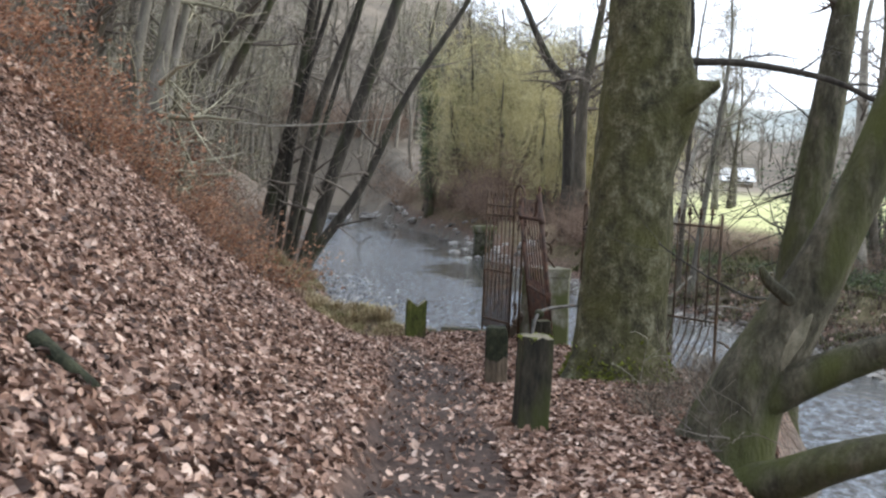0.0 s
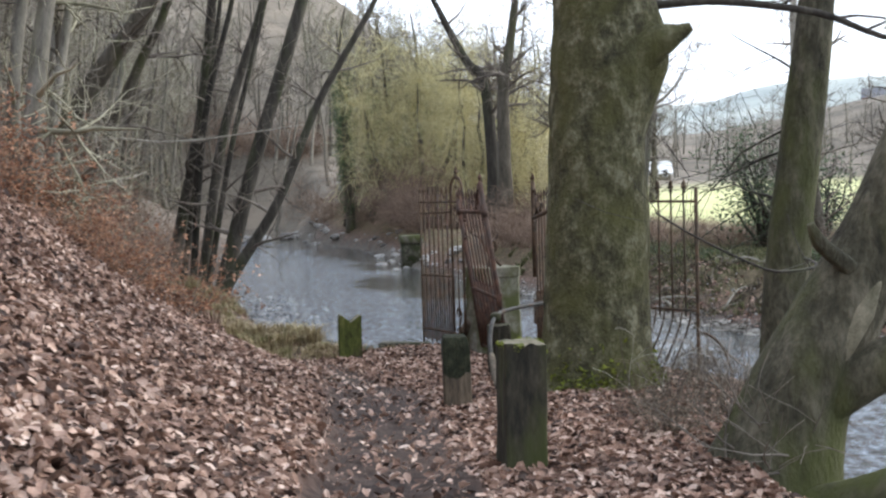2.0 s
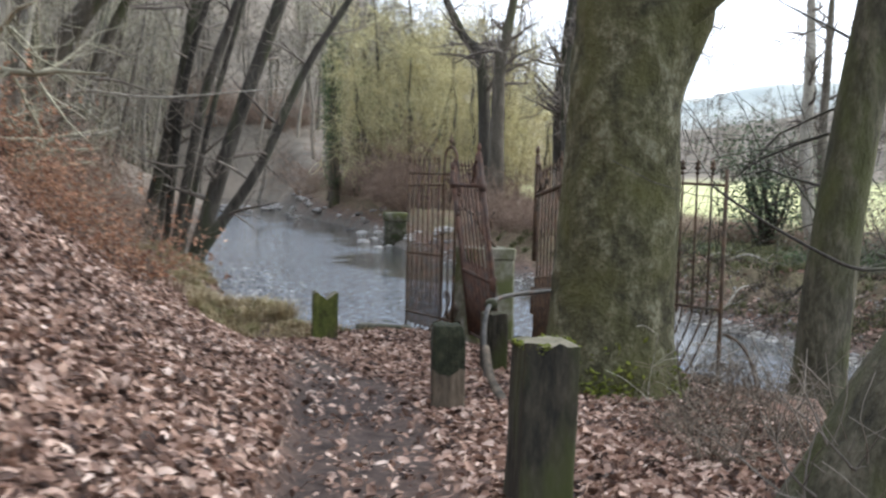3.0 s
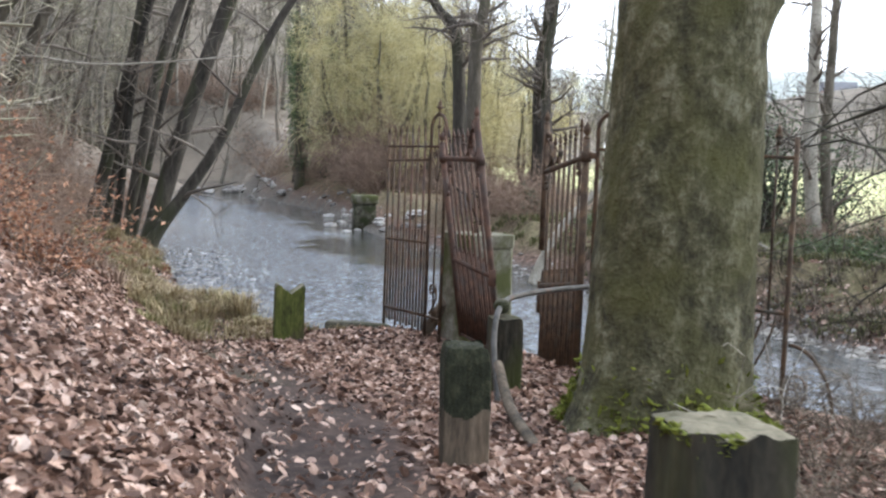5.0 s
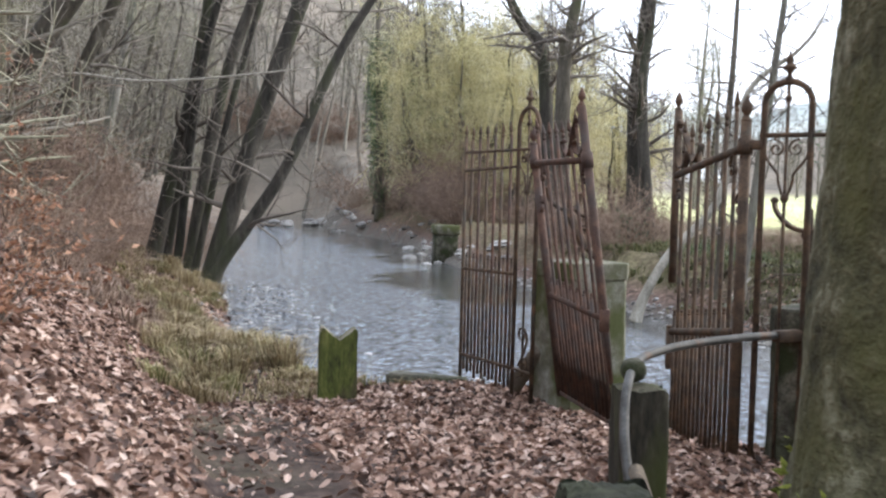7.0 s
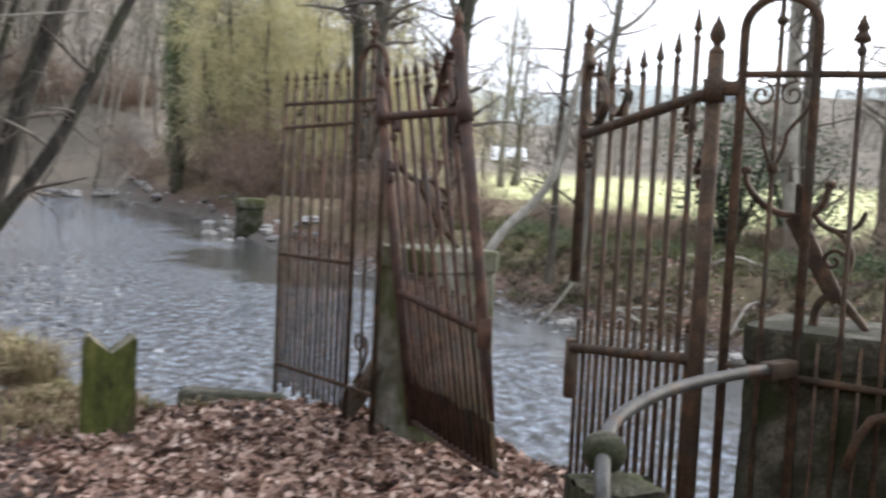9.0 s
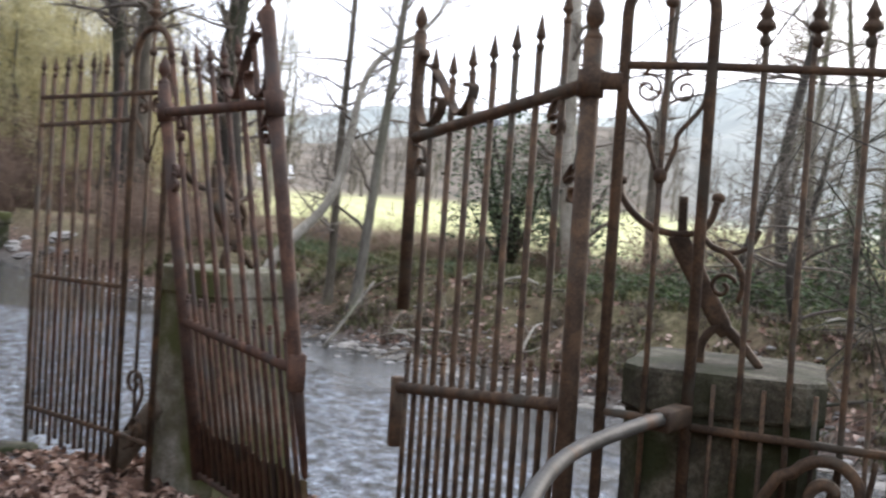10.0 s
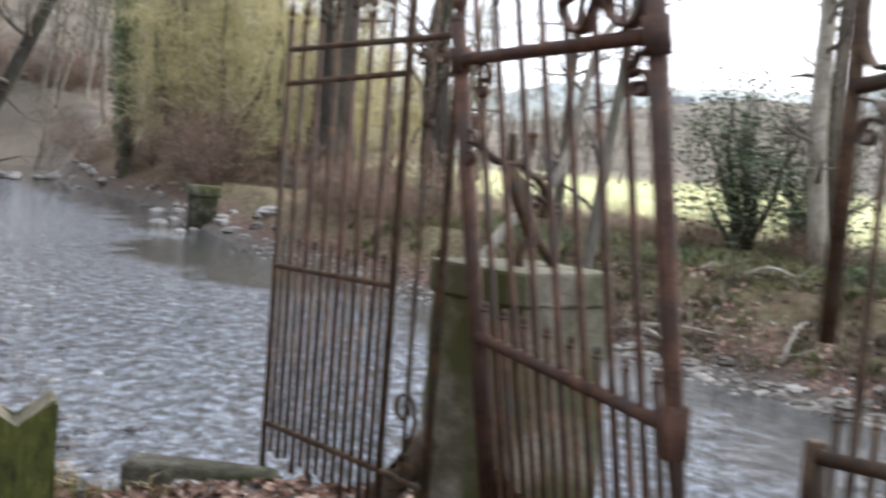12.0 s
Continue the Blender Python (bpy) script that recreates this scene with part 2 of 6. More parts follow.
def ground_material():
    """Leaf litter, trodden soil, grass, river gravel, far hill woods and painted far haze, laid out by the ground's own
    masks.
    """
    m = bpy.data.materials.new("woodland_ground")
    m.use_nodes = True
    n, l = m.node_tree.nodes, m.node_tree.links
    p = n["Principled BSDF"]
    p.inputs["Roughness"].default_value = 0.95
    p.inputs["Specular IOR Level"].default_value = 0.15
    tc = n.new("ShaderNodeTexCoord")

    def ramp_of(scale, detail, stops, voronoi=False):
        t = n.new("ShaderNodeTexVoronoi" if voronoi else "ShaderNodeTexNoise")
        t.inputs["Scale"].default_value = scale
        if not voronoi:
            t.inputs["Detail"].default_value, t.inputs["Roughness"].default_value = detail, 0.7
        l.new(tc.outputs["Object"], t.inputs["Vector"])
        r = n.new("ShaderNodeValToRGB")
        while len(r.color_ramp.elements) < len(stops):
            r.color_ramp.elements.new(0.5)
        for e, (pos, col) in zip(r.color_ramp.elements, stops):
            e.position, e.color = pos, (*col, 1)
        l.new(t.outputs["Color" if voronoi else "Fac"], r.inputs[0])
        return t, r.outputs[0]

    _, litter = ramp_of(13, 3, [(0.1, (0.045, 0.026, 0.019)), (0.4, (0.12, 0.068, 0.049)), (0.65, (0.22, 0.135, 0.10)), (0.95, (0.36, 0.245, 0.19))], True)
    soil_t, soil = ramp_of(14, 8, [(0.3, (0.016, 0.012, 0.011)), (0.52, (0.044, 0.033, 0.029)), (0.75, (0.11, 0.082, 0.069))])
    _, grass = ramp_of(4.5, 9, [(0.32, (0.036, 0.032, 0.018)), (0.46, (0.10, 0.09, 0.046)), (0.56, (0.16, 0.14, 0.075)), (0.7, (0.28, 0.24, 0.15))])
    _, gravel = ramp_of(9, 6, [(0.3, (0.035, 0.03, 0.026)), (0.5, (0.10, 0.09, 0.078)), (0.75, (0.24, 0.225, 0.20))])
    _, meadow = ramp_of(0.05, 8, [(0.3, (0.40, 0.41, 0.19)), (0.5, (0.50, 0.50, 0.25)), (0.7, (0.58, 0.56, 0.30))])
    _, woods = ramp_of(0.12, 10, [(0.25, (0.08, 0.07, 0.058)), (0.45, (0.15, 0.13, 0.105)), (0.6, (0.22, 0.185, 0.148)), (0.8, (0.18, 0.17, 0.115))])
    # distance haze over the hills, put into the base colour
    _, haze_layer = ramp_of(0.02, 8, [(0.3, (0.27, 0.30, 0.29)), (0.55, (0.38, 0.40, 0.37)), (0.75, (0.52, 0.51, 0.45))])
    colour = litter
    for name, layer in (("soil", soil), ("grass", grass), ("gravel", gravel), ("meadow", meadow), ("woods", woods), ("far", haze_layer)):
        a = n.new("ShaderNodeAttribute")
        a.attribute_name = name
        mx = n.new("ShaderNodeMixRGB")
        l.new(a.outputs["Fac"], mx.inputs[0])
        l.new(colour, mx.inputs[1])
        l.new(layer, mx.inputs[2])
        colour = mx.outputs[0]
    l.new(colour, p.inputs["Base Color"])
    b = n.new("ShaderNodeBump")
    b.inputs["Strength"].default_value, b.inputs["Distance"].default_value = 0.6, 0.03
    l.new(soil_t.outputs["Fac"], b.inputs["Height"])
    l.new(b.outputs[0], p.inputs["Normal"])
    return m


def water_material():
    """Dark clear river water: quick stretches are broken by ripples and foamy flecks and carry painted sky sheen, the
    slack pool under the far bank lies nearly smooth.
    """
    m = bpy.data.materials.new("rippled_river_water")
    m.use_nodes = True
    n, l = m.node_tree.nodes, m.node_tree.links
    p = n["Principled BSDF"]
    p.inputs["Roughness"].default_value = 0.06
    p.inputs["IOR"].default_value = 1.34
    p.inputs["Specular IOR Level"].default_value = 0.6
    tc, mp = n.new("ShaderNodeTexCoord"), n.new("ShaderNodeMapping")
    l.new(tc.outputs["Object"], mp.inputs[0])
    mp.inputs["Rotation"].default_value = (0, 0, radians(-22))
    mp.inputs["Scale"].default_value = (1.7, 1.1, 1.0)

    def noise_of(scale, detail, rough=0.6, distort=0.0):
        t = n.new("ShaderNodeTexNoise")
        t.inputs["Scale"].default_value, t.inputs["Detail"].default_value = scale, detail
        t.inputs["Roughness"].default_value, t.inputs["Distortion"].default_value = rough, distort
        l.new(mp.outputs[0], t.inputs["Vector"])
        return t.outputs["Fac"]

    # how quick the water runs: slack under the far bank and in slow patches
    across = n.new("ShaderNodeVectorMath")
    across.operation = "DOT_PRODUCT"
    across.inputs[1].default_value = (-0.929, -0.371, 0)
    l.new(tc.outputs["Object"], across.inputs[0])
    add = n.new("ShaderNodeMath")
    add.operation = "MULTIPLY_ADD"
    add.inputs[1].default_value = 7.0
    l.new(noise_of(0.30, 4), add.inputs[0])
    l.new(across.outputs["Value"], add.inputs[2])
    quick = n.new("ShaderNodeMapRange")
    quick.interpolation_type = "SMOOTHSTEP"
    quick.inputs["From Min"].default_value, quick.inputs["From Max"].default_value = -10.9, -9.2
    quick.inputs["To Min"].default_value, quick.inputs["To Max"].default_value = 0.14, 1.0
    pool = n.new("ShaderNodeVectorMath")
    pool.operation = "DISTANCE"
    pool.inputs[1].default_value = (-1.6, 41.5, WATER)
    l.new(tc.outputs["Object"], pool.inputs[0])
    still = n.new("ShaderNodeMapRange")
    still.inputs["From Min"].default_value, still.inputs["From Max"].default_value = 2.0, 7.0
    still.inputs["To Min"].default_value, still.inputs["To Max"].default_value = -3.0, 0.0
    l.new(pool.outputs["Value"], still.inputs["Value"])
    sum_up = n.new("ShaderNodeMath")
    l.new(add.outputs[0], sum_up.inputs[0])
    l.new(still.outputs[0], sum_up.inputs[1])
    l.new(sum_up.outputs[0], quick.inputs["Value"])
    last = None
    for scale, strength, dist in ((0.9, 0.75, 0.24), (3.4, 1.0, 0.13), (10.0, 0.9, 0.035)):
        height = noise_of(scale, 5, 0.6, 0.7)
        mul = n.new("ShaderNodeMath")
        mul.operation = "MULTIPLY"
        l.new(height, mul.inputs[0])
        l.new(quick.outputs[0], mul.inputs[1])
        b = n.new("ShaderNodeBump")
        b.inputs["Strength"].default_value, b.inputs["Distance"].default_value = strength, dist
        l.new(mul.outputs[0], b.inputs["Height"])
        if last:
            l.new(last, b.inputs["Normal"])
        last = b.outputs[0]
    l.new(last, p.inputs["Normal"])
    # white flecks of broken water and painted grey-blue sky sheen on the quick stretches, over a dark stony bed
    r = n.new("ShaderNodeMapRange")
    r.interpolation_type = "SMOOTHSTEP"
    r.inputs["From Min"].default_value, r.inputs["From Max"].default_value = 0.34, 0.80
    l.new(noise_of(3.6, 9, 0.70), r.inputs["Value"])
    foam_sheen = n.new("ShaderNodeMath")
    foam_sheen.operation = "MULTIPLY"
    l.new(r.outputs[0], foam_sheen.inputs[0])
    l.new(quick.outputs[0], foam_sheen.inputs[1])
    bed = n.new("ShaderNodeValToRGB")
    bed.color_ramp.elements[0].position, bed.color_ramp.elements[0].color = 0.35, (0.020, 0.021, 0.019, 1)
    bed.color_ramp.elements[1].position, bed.color_ramp.elements[1].color = 0.68, (0.075, 0.074, 0.066, 1)
    l.new(noise_of(1.3, 7, 0.7), bed.inputs[0])
    mx = n.new("ShaderNodeMixRGB")
    mx.inputs[2].default_value = (0.42, 0.47, 0.55, 1)
    l.new(foam_sheen.outputs[0], mx.inputs[0])
    l.new(bed.outputs[0], mx.inputs[1])
    l.new(mx.outputs[0], p.inputs["Base Color"])
    return m


# ---- mesh building ----
class Shape:
    """Vertices and faces gathered for one mesh."""

    def __init__(self):
        self.v, self.f = [], []

    def tube(self, pts, radii, sides=8, cap=True, flat=1.0):
        pts = [Vector(p) for p in pts]
        if not hasattr(radii, "__len__"):
            radii = [radii] * len(pts)
        base, up = len(self.v), None
        for i, p in enumerate(pts):
            d = (pts[min(i + 1, len(pts) - 1)] - pts[max(i - 1, 0)])
            d = d.normalized() if d.length > 1e-9 else Vector((0, 0, 1))
            if up is None:
                up = Vector((0.13, 0.97, 0.2)) if abs(d.z) > 0.8 else Vector((0, 0, 1))
            a = (up - d * up.dot(d)).normalized()
            b = d.cross(a)
            up = a
            for k in range(sides):
                w = 2 * math.pi * k / sides
                q = p + (a * math.cos(w) + b * math.sin(w) * flat) * radii[i]
                self.v.append((q.x, q.y, q.z))
        for i in range(len(pts) - 1):
            for k in range(sides):
                k2 = (k + 1) % sides
                o = base + i * sides
                self.f.append((o + k, o + k2, o + sides + k2, o + sides + k))
        if cap:
            self.f.append(tuple(base + k for k in reversed(range(sides))))
            self.f.append(tuple(base + (len(pts) - 1) * sides + k for k in range(sides)))
        return self

    def lathe(self, profile, at=(0, 0, 0), sides=10):
        return self.tube([(at[0], at[1], at[2] + z) for r, z in profile], [max(r, 0.0005) for r, z in profile], sides)

    def box(self, lo, hi, m=None, bevel=0.0):
        x0, y0, z0, x1, y1, z1 = *lo, *hi
        c = bevel
        rings = [(z0, c), (z0 + c, 0), (z1 - c, 0), (z1, c)] if c else [(z0, 0), (z1, 0)]
        base, m = len(self.v), m or Matrix()
        for z, e in rings:
            ring = [(x0 + e + c * .7, y0 + e), (x1 - e - c * .7, y0 + e), (x1 - e, y0 + e + c * .7), (x1 - e, y1 - e - c * .7),
                    (x1 - e - c * .7, y1 - e), (x0 + e + c * .7, y1 - e), (x0 + e, y1 - e - c * .7), (x0 + e, y0 + e + c * .7)] if c else \
                [(x0, y0), (x1, y0), (x1, y1), (x0, y1)]
            for x, y in ring:
                q = m @ Vector((x, y, z))
                self.v.append((q.x, q.y, q.z))
        k = 8 if c else 4
        for i in range(len(rings) - 1):
            for j in range(k):
                o = base + i * k
                self.f.append((o + j, o + (j + 1) % k, o + k + (j + 1) % k, o + k + j))
        self.f.append(tuple(base + j for j in reversed(range(k))))
        self.f.append(tuple(base + (len(rings) - 1) * k + j for j in range(k)))
        return self

    def mesh(self, name, mat, smooth=True):
        me = bpy.data.meshes.new(name)
        me.from_pydata(self.v, [], self.f)
        me.materials.append(mat)
        if smooth:
            me.polygons.foreach_set("use_smooth", [True] * len(me.polygons))
        me.update()
        return me


def part(name, shape, mat, parent, label="", smooth=True, kind=""):
    ob = new(name, shape.mesh(name, mat, smooth) if isinstance(shape, Shape) else shape)
    ob.parent = parent
    return tagged(ob, label, kind=kind)


def thing(name, label, category, at=(0, 0, 0), group="", kind="", turn=0.0):
    ob = new(name)
    ob.empty_display_size = 0.1
    ob.matrix_world = pose(*at, 0, 0, turn)
    return tagged(ob, label, category, group, kind)


def quads_mesh(name, verts, faces, mat, smooth=False):
    """A mesh from numpy arrays: verts (n, 3), faces (m, 3 or 4)."""
    me = bpy.data.meshes.new(name)
    k = faces.shape[1]
    me.vertices.add(len(verts))
    me.vertices.foreach_set("co", verts.astype(np.float32).ravel())
    me.loops.add(faces.size)
    me.loops.foreach_set("vertex_index", faces.astype(np.int32).ravel())
    me.polygons.add(len(faces))
    me.polygons.foreach_set("loop_start", np.arange(0, faces.size, k, dtype=np.int32))
    me.polygons.foreach_set("use_smooth", np.full(len(faces), smooth))
    me.materials.append(mat)
    me.update(calc_edges=True)
    return me


# ---- the lie of the land ----
WATER = -2.2
NEAR_BANK = [(9, -25), (6.6, -2), (5.0, 5), (4.40, 10), (4.55, 13.0), (5.05, 15.3), (4.2, 16.6), (3.0, 17.8), (2.4, 19.2), (1.95, 20.8), (1.3, 21.7), (0.3, 21.9),
             (-0.9, 21.6), (-1.7, 22.3), (-3.3, 25.2), (-6.6, 34.8), (-7.9, 38.2), (-12.6, 48), (-17, 70), (-23, 96), (-33, 125)]
FAR_BANK = [(-25, 125), (-16.5, 90), (-12.5, 77), (-7, 64), (-4.4, 54), (-1.6, 43.5), (1.8, 36), (4.0, 31.6), (4.9, 29.6), (5.8, 27.6), (6.6, 25.8),
            (7.4, 23.3), (8.6, 19), (9.6, 12), (11, 0), (14, -25)]
RIVER = NEAR_BANK + FAR_BANK
MID = [(-25, 11.5), (0, 8.8), (12, 7.0), (18, 5.8), (24, 3.8), (31, 0.5), (42, -6), (60, -9.5), (80, -16), (125, -29)]
FOOT = [(-25, 3.6), (0, 1.9), (7.4, 1.0), (11.7, 0.28), (14.5, -0.25), (17, -1.25), (19.2, -2.0), (22.6, -3.3), (25.4, -5.0), (35, -9), (38.5, -10.6), (48, -15.5),
        (70, -20.5), (96, -27), (125, -38)]


def path_level(y):
    return np.where(y < 20.0, 0.06 - 0.081 * y, -1.56)


def river_distance(x, y):
    """Distance to the river's edge, negative in the water."""
    d, inside = np.full(x.shape, 1e9), np.zeros(x.shape, bool)
    for (ax, ay), (bx, by) in zip(RIVER, RIVER[1:] + RIVER[:1]):
        ex, ey = bx - ax, by - ay
        k = np.clip(((x - ax) * ex + (y - ay) * ey) / (ex * ex + ey * ey), 0, 1)
        d = np.minimum(d, np.hypot(x - ax - k * ex, y - ay - k * ey))
        cross = (ay > y) != (by > y)
        inside ^= cross & (x < (bx - ax) * (y - ay) / (by - ay if by != ay else 1e-9) + ax)
    return np.where(inside, -d, d)


def wobble(x, y, s, seed=0.0):
    a = np.sin(x * s + 1.7 * seed + 0.6 * np.sin(y * s * 0.7 + seed)) * np.cos(y * s * 0.9 - seed * 2.1)
    b = np.sin(x * s * 2.3 - y * s * 1.7 + seed * 3.3) * 0.5
    c = np.sin(x * s * 4.1 + y * s * 5.3 + seed) * 0.25
    return (a + b + c) / 1.75


def smooth01(v, lo, hi):
    k = np.clip((v - lo) / (hi - lo), 0, 1)
    return k * k * (3 - 2 * k)


def land(x, y):
    """Height of the ground, with the masks that lay out its cover and its painted haze."""
    x, y = np.asarray(x, float), np.asarray(y, float)
    d = river_distance(x, y)
    mid = np.interp(y, [p[0] for p in MID], [p[1] for p in MID])
    far = x > mid
    far |= y > 125
    foot = np.interp(y, [p[0] for p in FOOT], [p[1] for p in FOOT])
    up = np.maximum(0, foot - x)
    rise = np.where(up < 5, 0.47 * up + 0.045 * up ** 2, 3.475 + 0.80 * (up - 5))
    rise = np.where(rise > 26, 26 + (rise - 26) * 0.35, rise)
    rise = np.minimum(rise, 48)
    lip = 0.10 * smooth01(foot + 0.03 - x, -0.04, 0.10) * np.exp(-np.maximum(0, up - 0.1) / 0.8) * (1 - smooth01(y, 15.5, 18))
    near = path_level(y) + rise + lip + 0.035 * wobble(x, y, 2.1, 1.0) + 0.10 * wobble(x, y, 0.7, 4.0) * smooth01(up, 0.3, 2.5)
    near = near - 0.10 * smooth01(y, 18.3, 20.2) * (up < 0.6) + 0.03 * np.exp(-(((x - 0.35) / 1.2) ** 2 + ((y - 20.7) / 1.2) ** 2))
    near_bank = WATER - 0.12 + np.where(y < 23.2, 1.15 + 0.75 * smooth01(y, 11, 13.5), 0.42) * np.maximum(d, 0) + 0.06 * wobble(x, y, 3.0, 2.0)
    near = np.minimum(near, np.maximum(near_bank, WATER - 0.12))
    back = np.hypot(x, y - 20)
    plain = -1.15 + 0.012 * np.maximum(0, d - 4) + 0.12 * wobble(x, y, 0.35, 7.0) * (d < 60)
    hill = 58 * np.exp(-(((x + 75) / 62) ** 2 + ((y - 235) / 85) ** 2))
    hill = hill + 18 * smooth01(np.hypot(x, y), 210, 330) * (0.7 + 0.5 * wobble(x, y, 0.012, 3.0))
    hill = hill + 46 * smooth01(np.hypot(x, y), 420, 760) * (0.9 + 0.45 * wobble(x, y, 0.006, 5.0))
    hill = hill + 30 * smooth01(x - y * 0.42, 25, 130) + 9 * smooth01(x - y * 0.1, 5, 90) * smooth01(y, 190, 290)
    wide = np.minimum(plain, WATER - 0.08 + 0.40 * np.maximum(d, 0) + 0.34 * smooth01(d + 0.5 * wobble(x, y, 0.9, 2.0), 1.9, 2.4) + (0.13 * wobble(x, y, 1.6, 9.0) + 0.05 * wobble(x, y, 5.0, 1.0)) * smooth01(d, 0.1, 1.0)) + hill
    z = np.where(far, wide, near)
    z = np.where(d < 0, WATER - 0.06 - np.minimum(0.5, 0.4 * -d), z)
    half = 0.50 + 0.06 * wobble(x, y, 1.3, 6.0)
    centre = foot + 0.41
    soil = (1 - smooth01(np.abs(x - centre), half * 0.80, half * 1.22)) * (y < 22)
    soil = np.where(far, 0.62 * (1 - smooth01(d, 3.0, 6.0)) * (0.75 + 0.25 * wobble(x, y, 3.1, 8.0)), soil * (0.90 + 0.10 * wobble(x, y, 3.1, 8.0)))
    grass = np.where(far, smooth01(d, 0.7, 2.0) * (0.45 + 0.4 * smooth01(wobble(x, y, 0.8, 3.7), -0.4, 0.5)), 0.28 * (y > 16) * smooth01(wobble(x, y, 1.1, 2.5), -0.5, 0.4) * (1 - smooth01(up, 0.2, 1.6)) * smooth01(foot + 0.9 - x, 0, 0.8))
    gravel = 1 - smooth01(d, 0.05, 0.9)
    meadow = np.where(far, smooth01(d, 14, 20), 0) * (1 - smooth01(back, 205, 215))
    woods = np.where(far, smooth01(back, 205, 215), np.maximum(smooth01(up, 6, 20), smooth01(y, 31, 38)) * 0.85)
    woods = np.maximum(woods, np.where(far, smooth01(hill, 0.8, 2.5), 0))
    # painted haze: paler with distance and over the right-hand hill
    haze = np.where(far, np.maximum(smooth01(back, 280, 560), 0.8 * smooth01(x - y * 0.40, 14, 40)), 0)
    return z, dict(soil=soil, grass=grass, gravel=gravel, meadow=meadow, woods=woods, far=haze)


def level(x, y):
    return float(land(np.array([x]), np.array([y]))[0][0])


def spaced(dense_lo, dense_hi, step, lo, hi, grow):
    mid = list(np.arange(dense_lo, dense_hi, step))
    up, s = [mid[-1]], step
    while up[-1] < hi:
        s *= grow
        up.append(up[-1] + s)
    down, s = [mid[0]], step
    while down[-1] > lo:
        s *= grow
        down.append(down[-1] - s)
    return np.array(down[:0:-1] + mid + up[1:])


def build_ground():
    xs, ys = spaced(-5, 6, 0.11, -900, 900, 1.07), spaced(1, 24, 0.13, -60, 1500, 1.045)
    gx, gy = np.meshgrid(xs, ys)
    z, masks = land(gx.ravel(), gy.ravel())
    verts = np.stack([gx.ravel(), gy.ravel(), z], 1)
    w, h = len(xs), len(ys)
    i = (np.arange(h - 1)[:, None] * w + np.arange(w - 1)[None]).ravel()
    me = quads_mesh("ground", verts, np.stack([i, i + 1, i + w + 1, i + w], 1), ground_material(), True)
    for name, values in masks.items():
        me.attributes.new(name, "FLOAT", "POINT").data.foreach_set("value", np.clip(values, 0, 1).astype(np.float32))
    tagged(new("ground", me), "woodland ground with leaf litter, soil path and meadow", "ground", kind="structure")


def build_water():
    me = bpy.data.meshes.new("water")
    bm = bmesh.new()
    bm.faces.new([bm.verts.new((x, y, WATER)) for x, y in [(12, -26), (-2, 18), (-36, 128), (-20, 128), (8, 40), (20, -26)]])
    bm.normal_update()
    bm.to_mesh(me)
    bm.free()
    me.materials.append(water_material())
    tagged(new("water", me), "shallow rippling grey-blue river water", "river", kind="structure")


build_ground()
build_water()


# ---- trees ----
def bend(a, b, n, amount, rng):
    """A wavering line from a to b."""
    a, b = Vector(a), Vector(b)
    d = (b - a).length
    pts = []
    off = Vector((0, 0, 0))
    for i in range(n + 1):
        k = i / n
        if 0 < i < n:
            off = off * 0.6 + Vector([rng.uniform(-1, 1) for _ in range(3)]) * d * amount
        pts.append(a.lerp(b, k) + (off if i < n else off * 0.5))
    return pts


def limbs(shape, start, heading, length, radius, depth, rng, droop=0.0, spread=0.7, kids=5, sides=5, thin=0.0025):
    """One bare limb with its side shoots."""
    heading = heading.normalized()
    pts, p, h = [start], start.copy(), heading.copy()
    n = 5 if depth > 0 else 3
    for i in range(n):
        h = (h + Vector([rng.uniform(-1, 1) for _ in range(3)]) * 0.22 + Vector((0, 0, -droop))).normalized()
        p = p + h * length / n
        pts.append(p.copy())
    radii = [max(thin, radius * (1 - 0.8 * i / n)) for i in range(n + 1)]
    shape.tube(pts, radii, sides if depth > 1 else 3, cap=False)
    if depth > 0:
        for k in range(kids):
            i = rng.randint(1, n)
            side = Vector([rng.uniform(-1, 1) for _ in range(3)])
            d = (pts[i] - pts[i - 1]).normalized()
            hd = d * (1 - spread) + (side - d * side.dot(d)).normalized() * spread + Vector((0, 0, 0.15 - droop))
            limbs(shape, pts[i], hd, length * rng.uniform(0.4, 0.68), radii[i] * 0.6, depth - 1, rng, droop * 1.3, spread, kids, sides, thin)


def refine(pts, radii, n):
    """Catmull-Rom through a few points."""
    pts = [Vector(p) for p in pts]
    out, rr = [], []
    for i in range(len(pts) - 1):
        p0, p1, p2, p3 = pts[max(i - 1, 0)], pts[i], pts[i + 1], pts[min(i + 2, len(pts) - 1)]
        for j in range(n):
            t = j / n
            out.append(0.5 * ((2 * p1) + (p2 - p0) * t + (2 * p0 - 5 * p1 + 4 * p2 - p3) * t * t + (3 * p1 - p0 - 3 * p2 + p3) * t ** 3))
            rr.append(radii[i] * (1 - t) + radii[i + 1] * t)
    return out + [pts[-1]], rr + [radii[-1]]


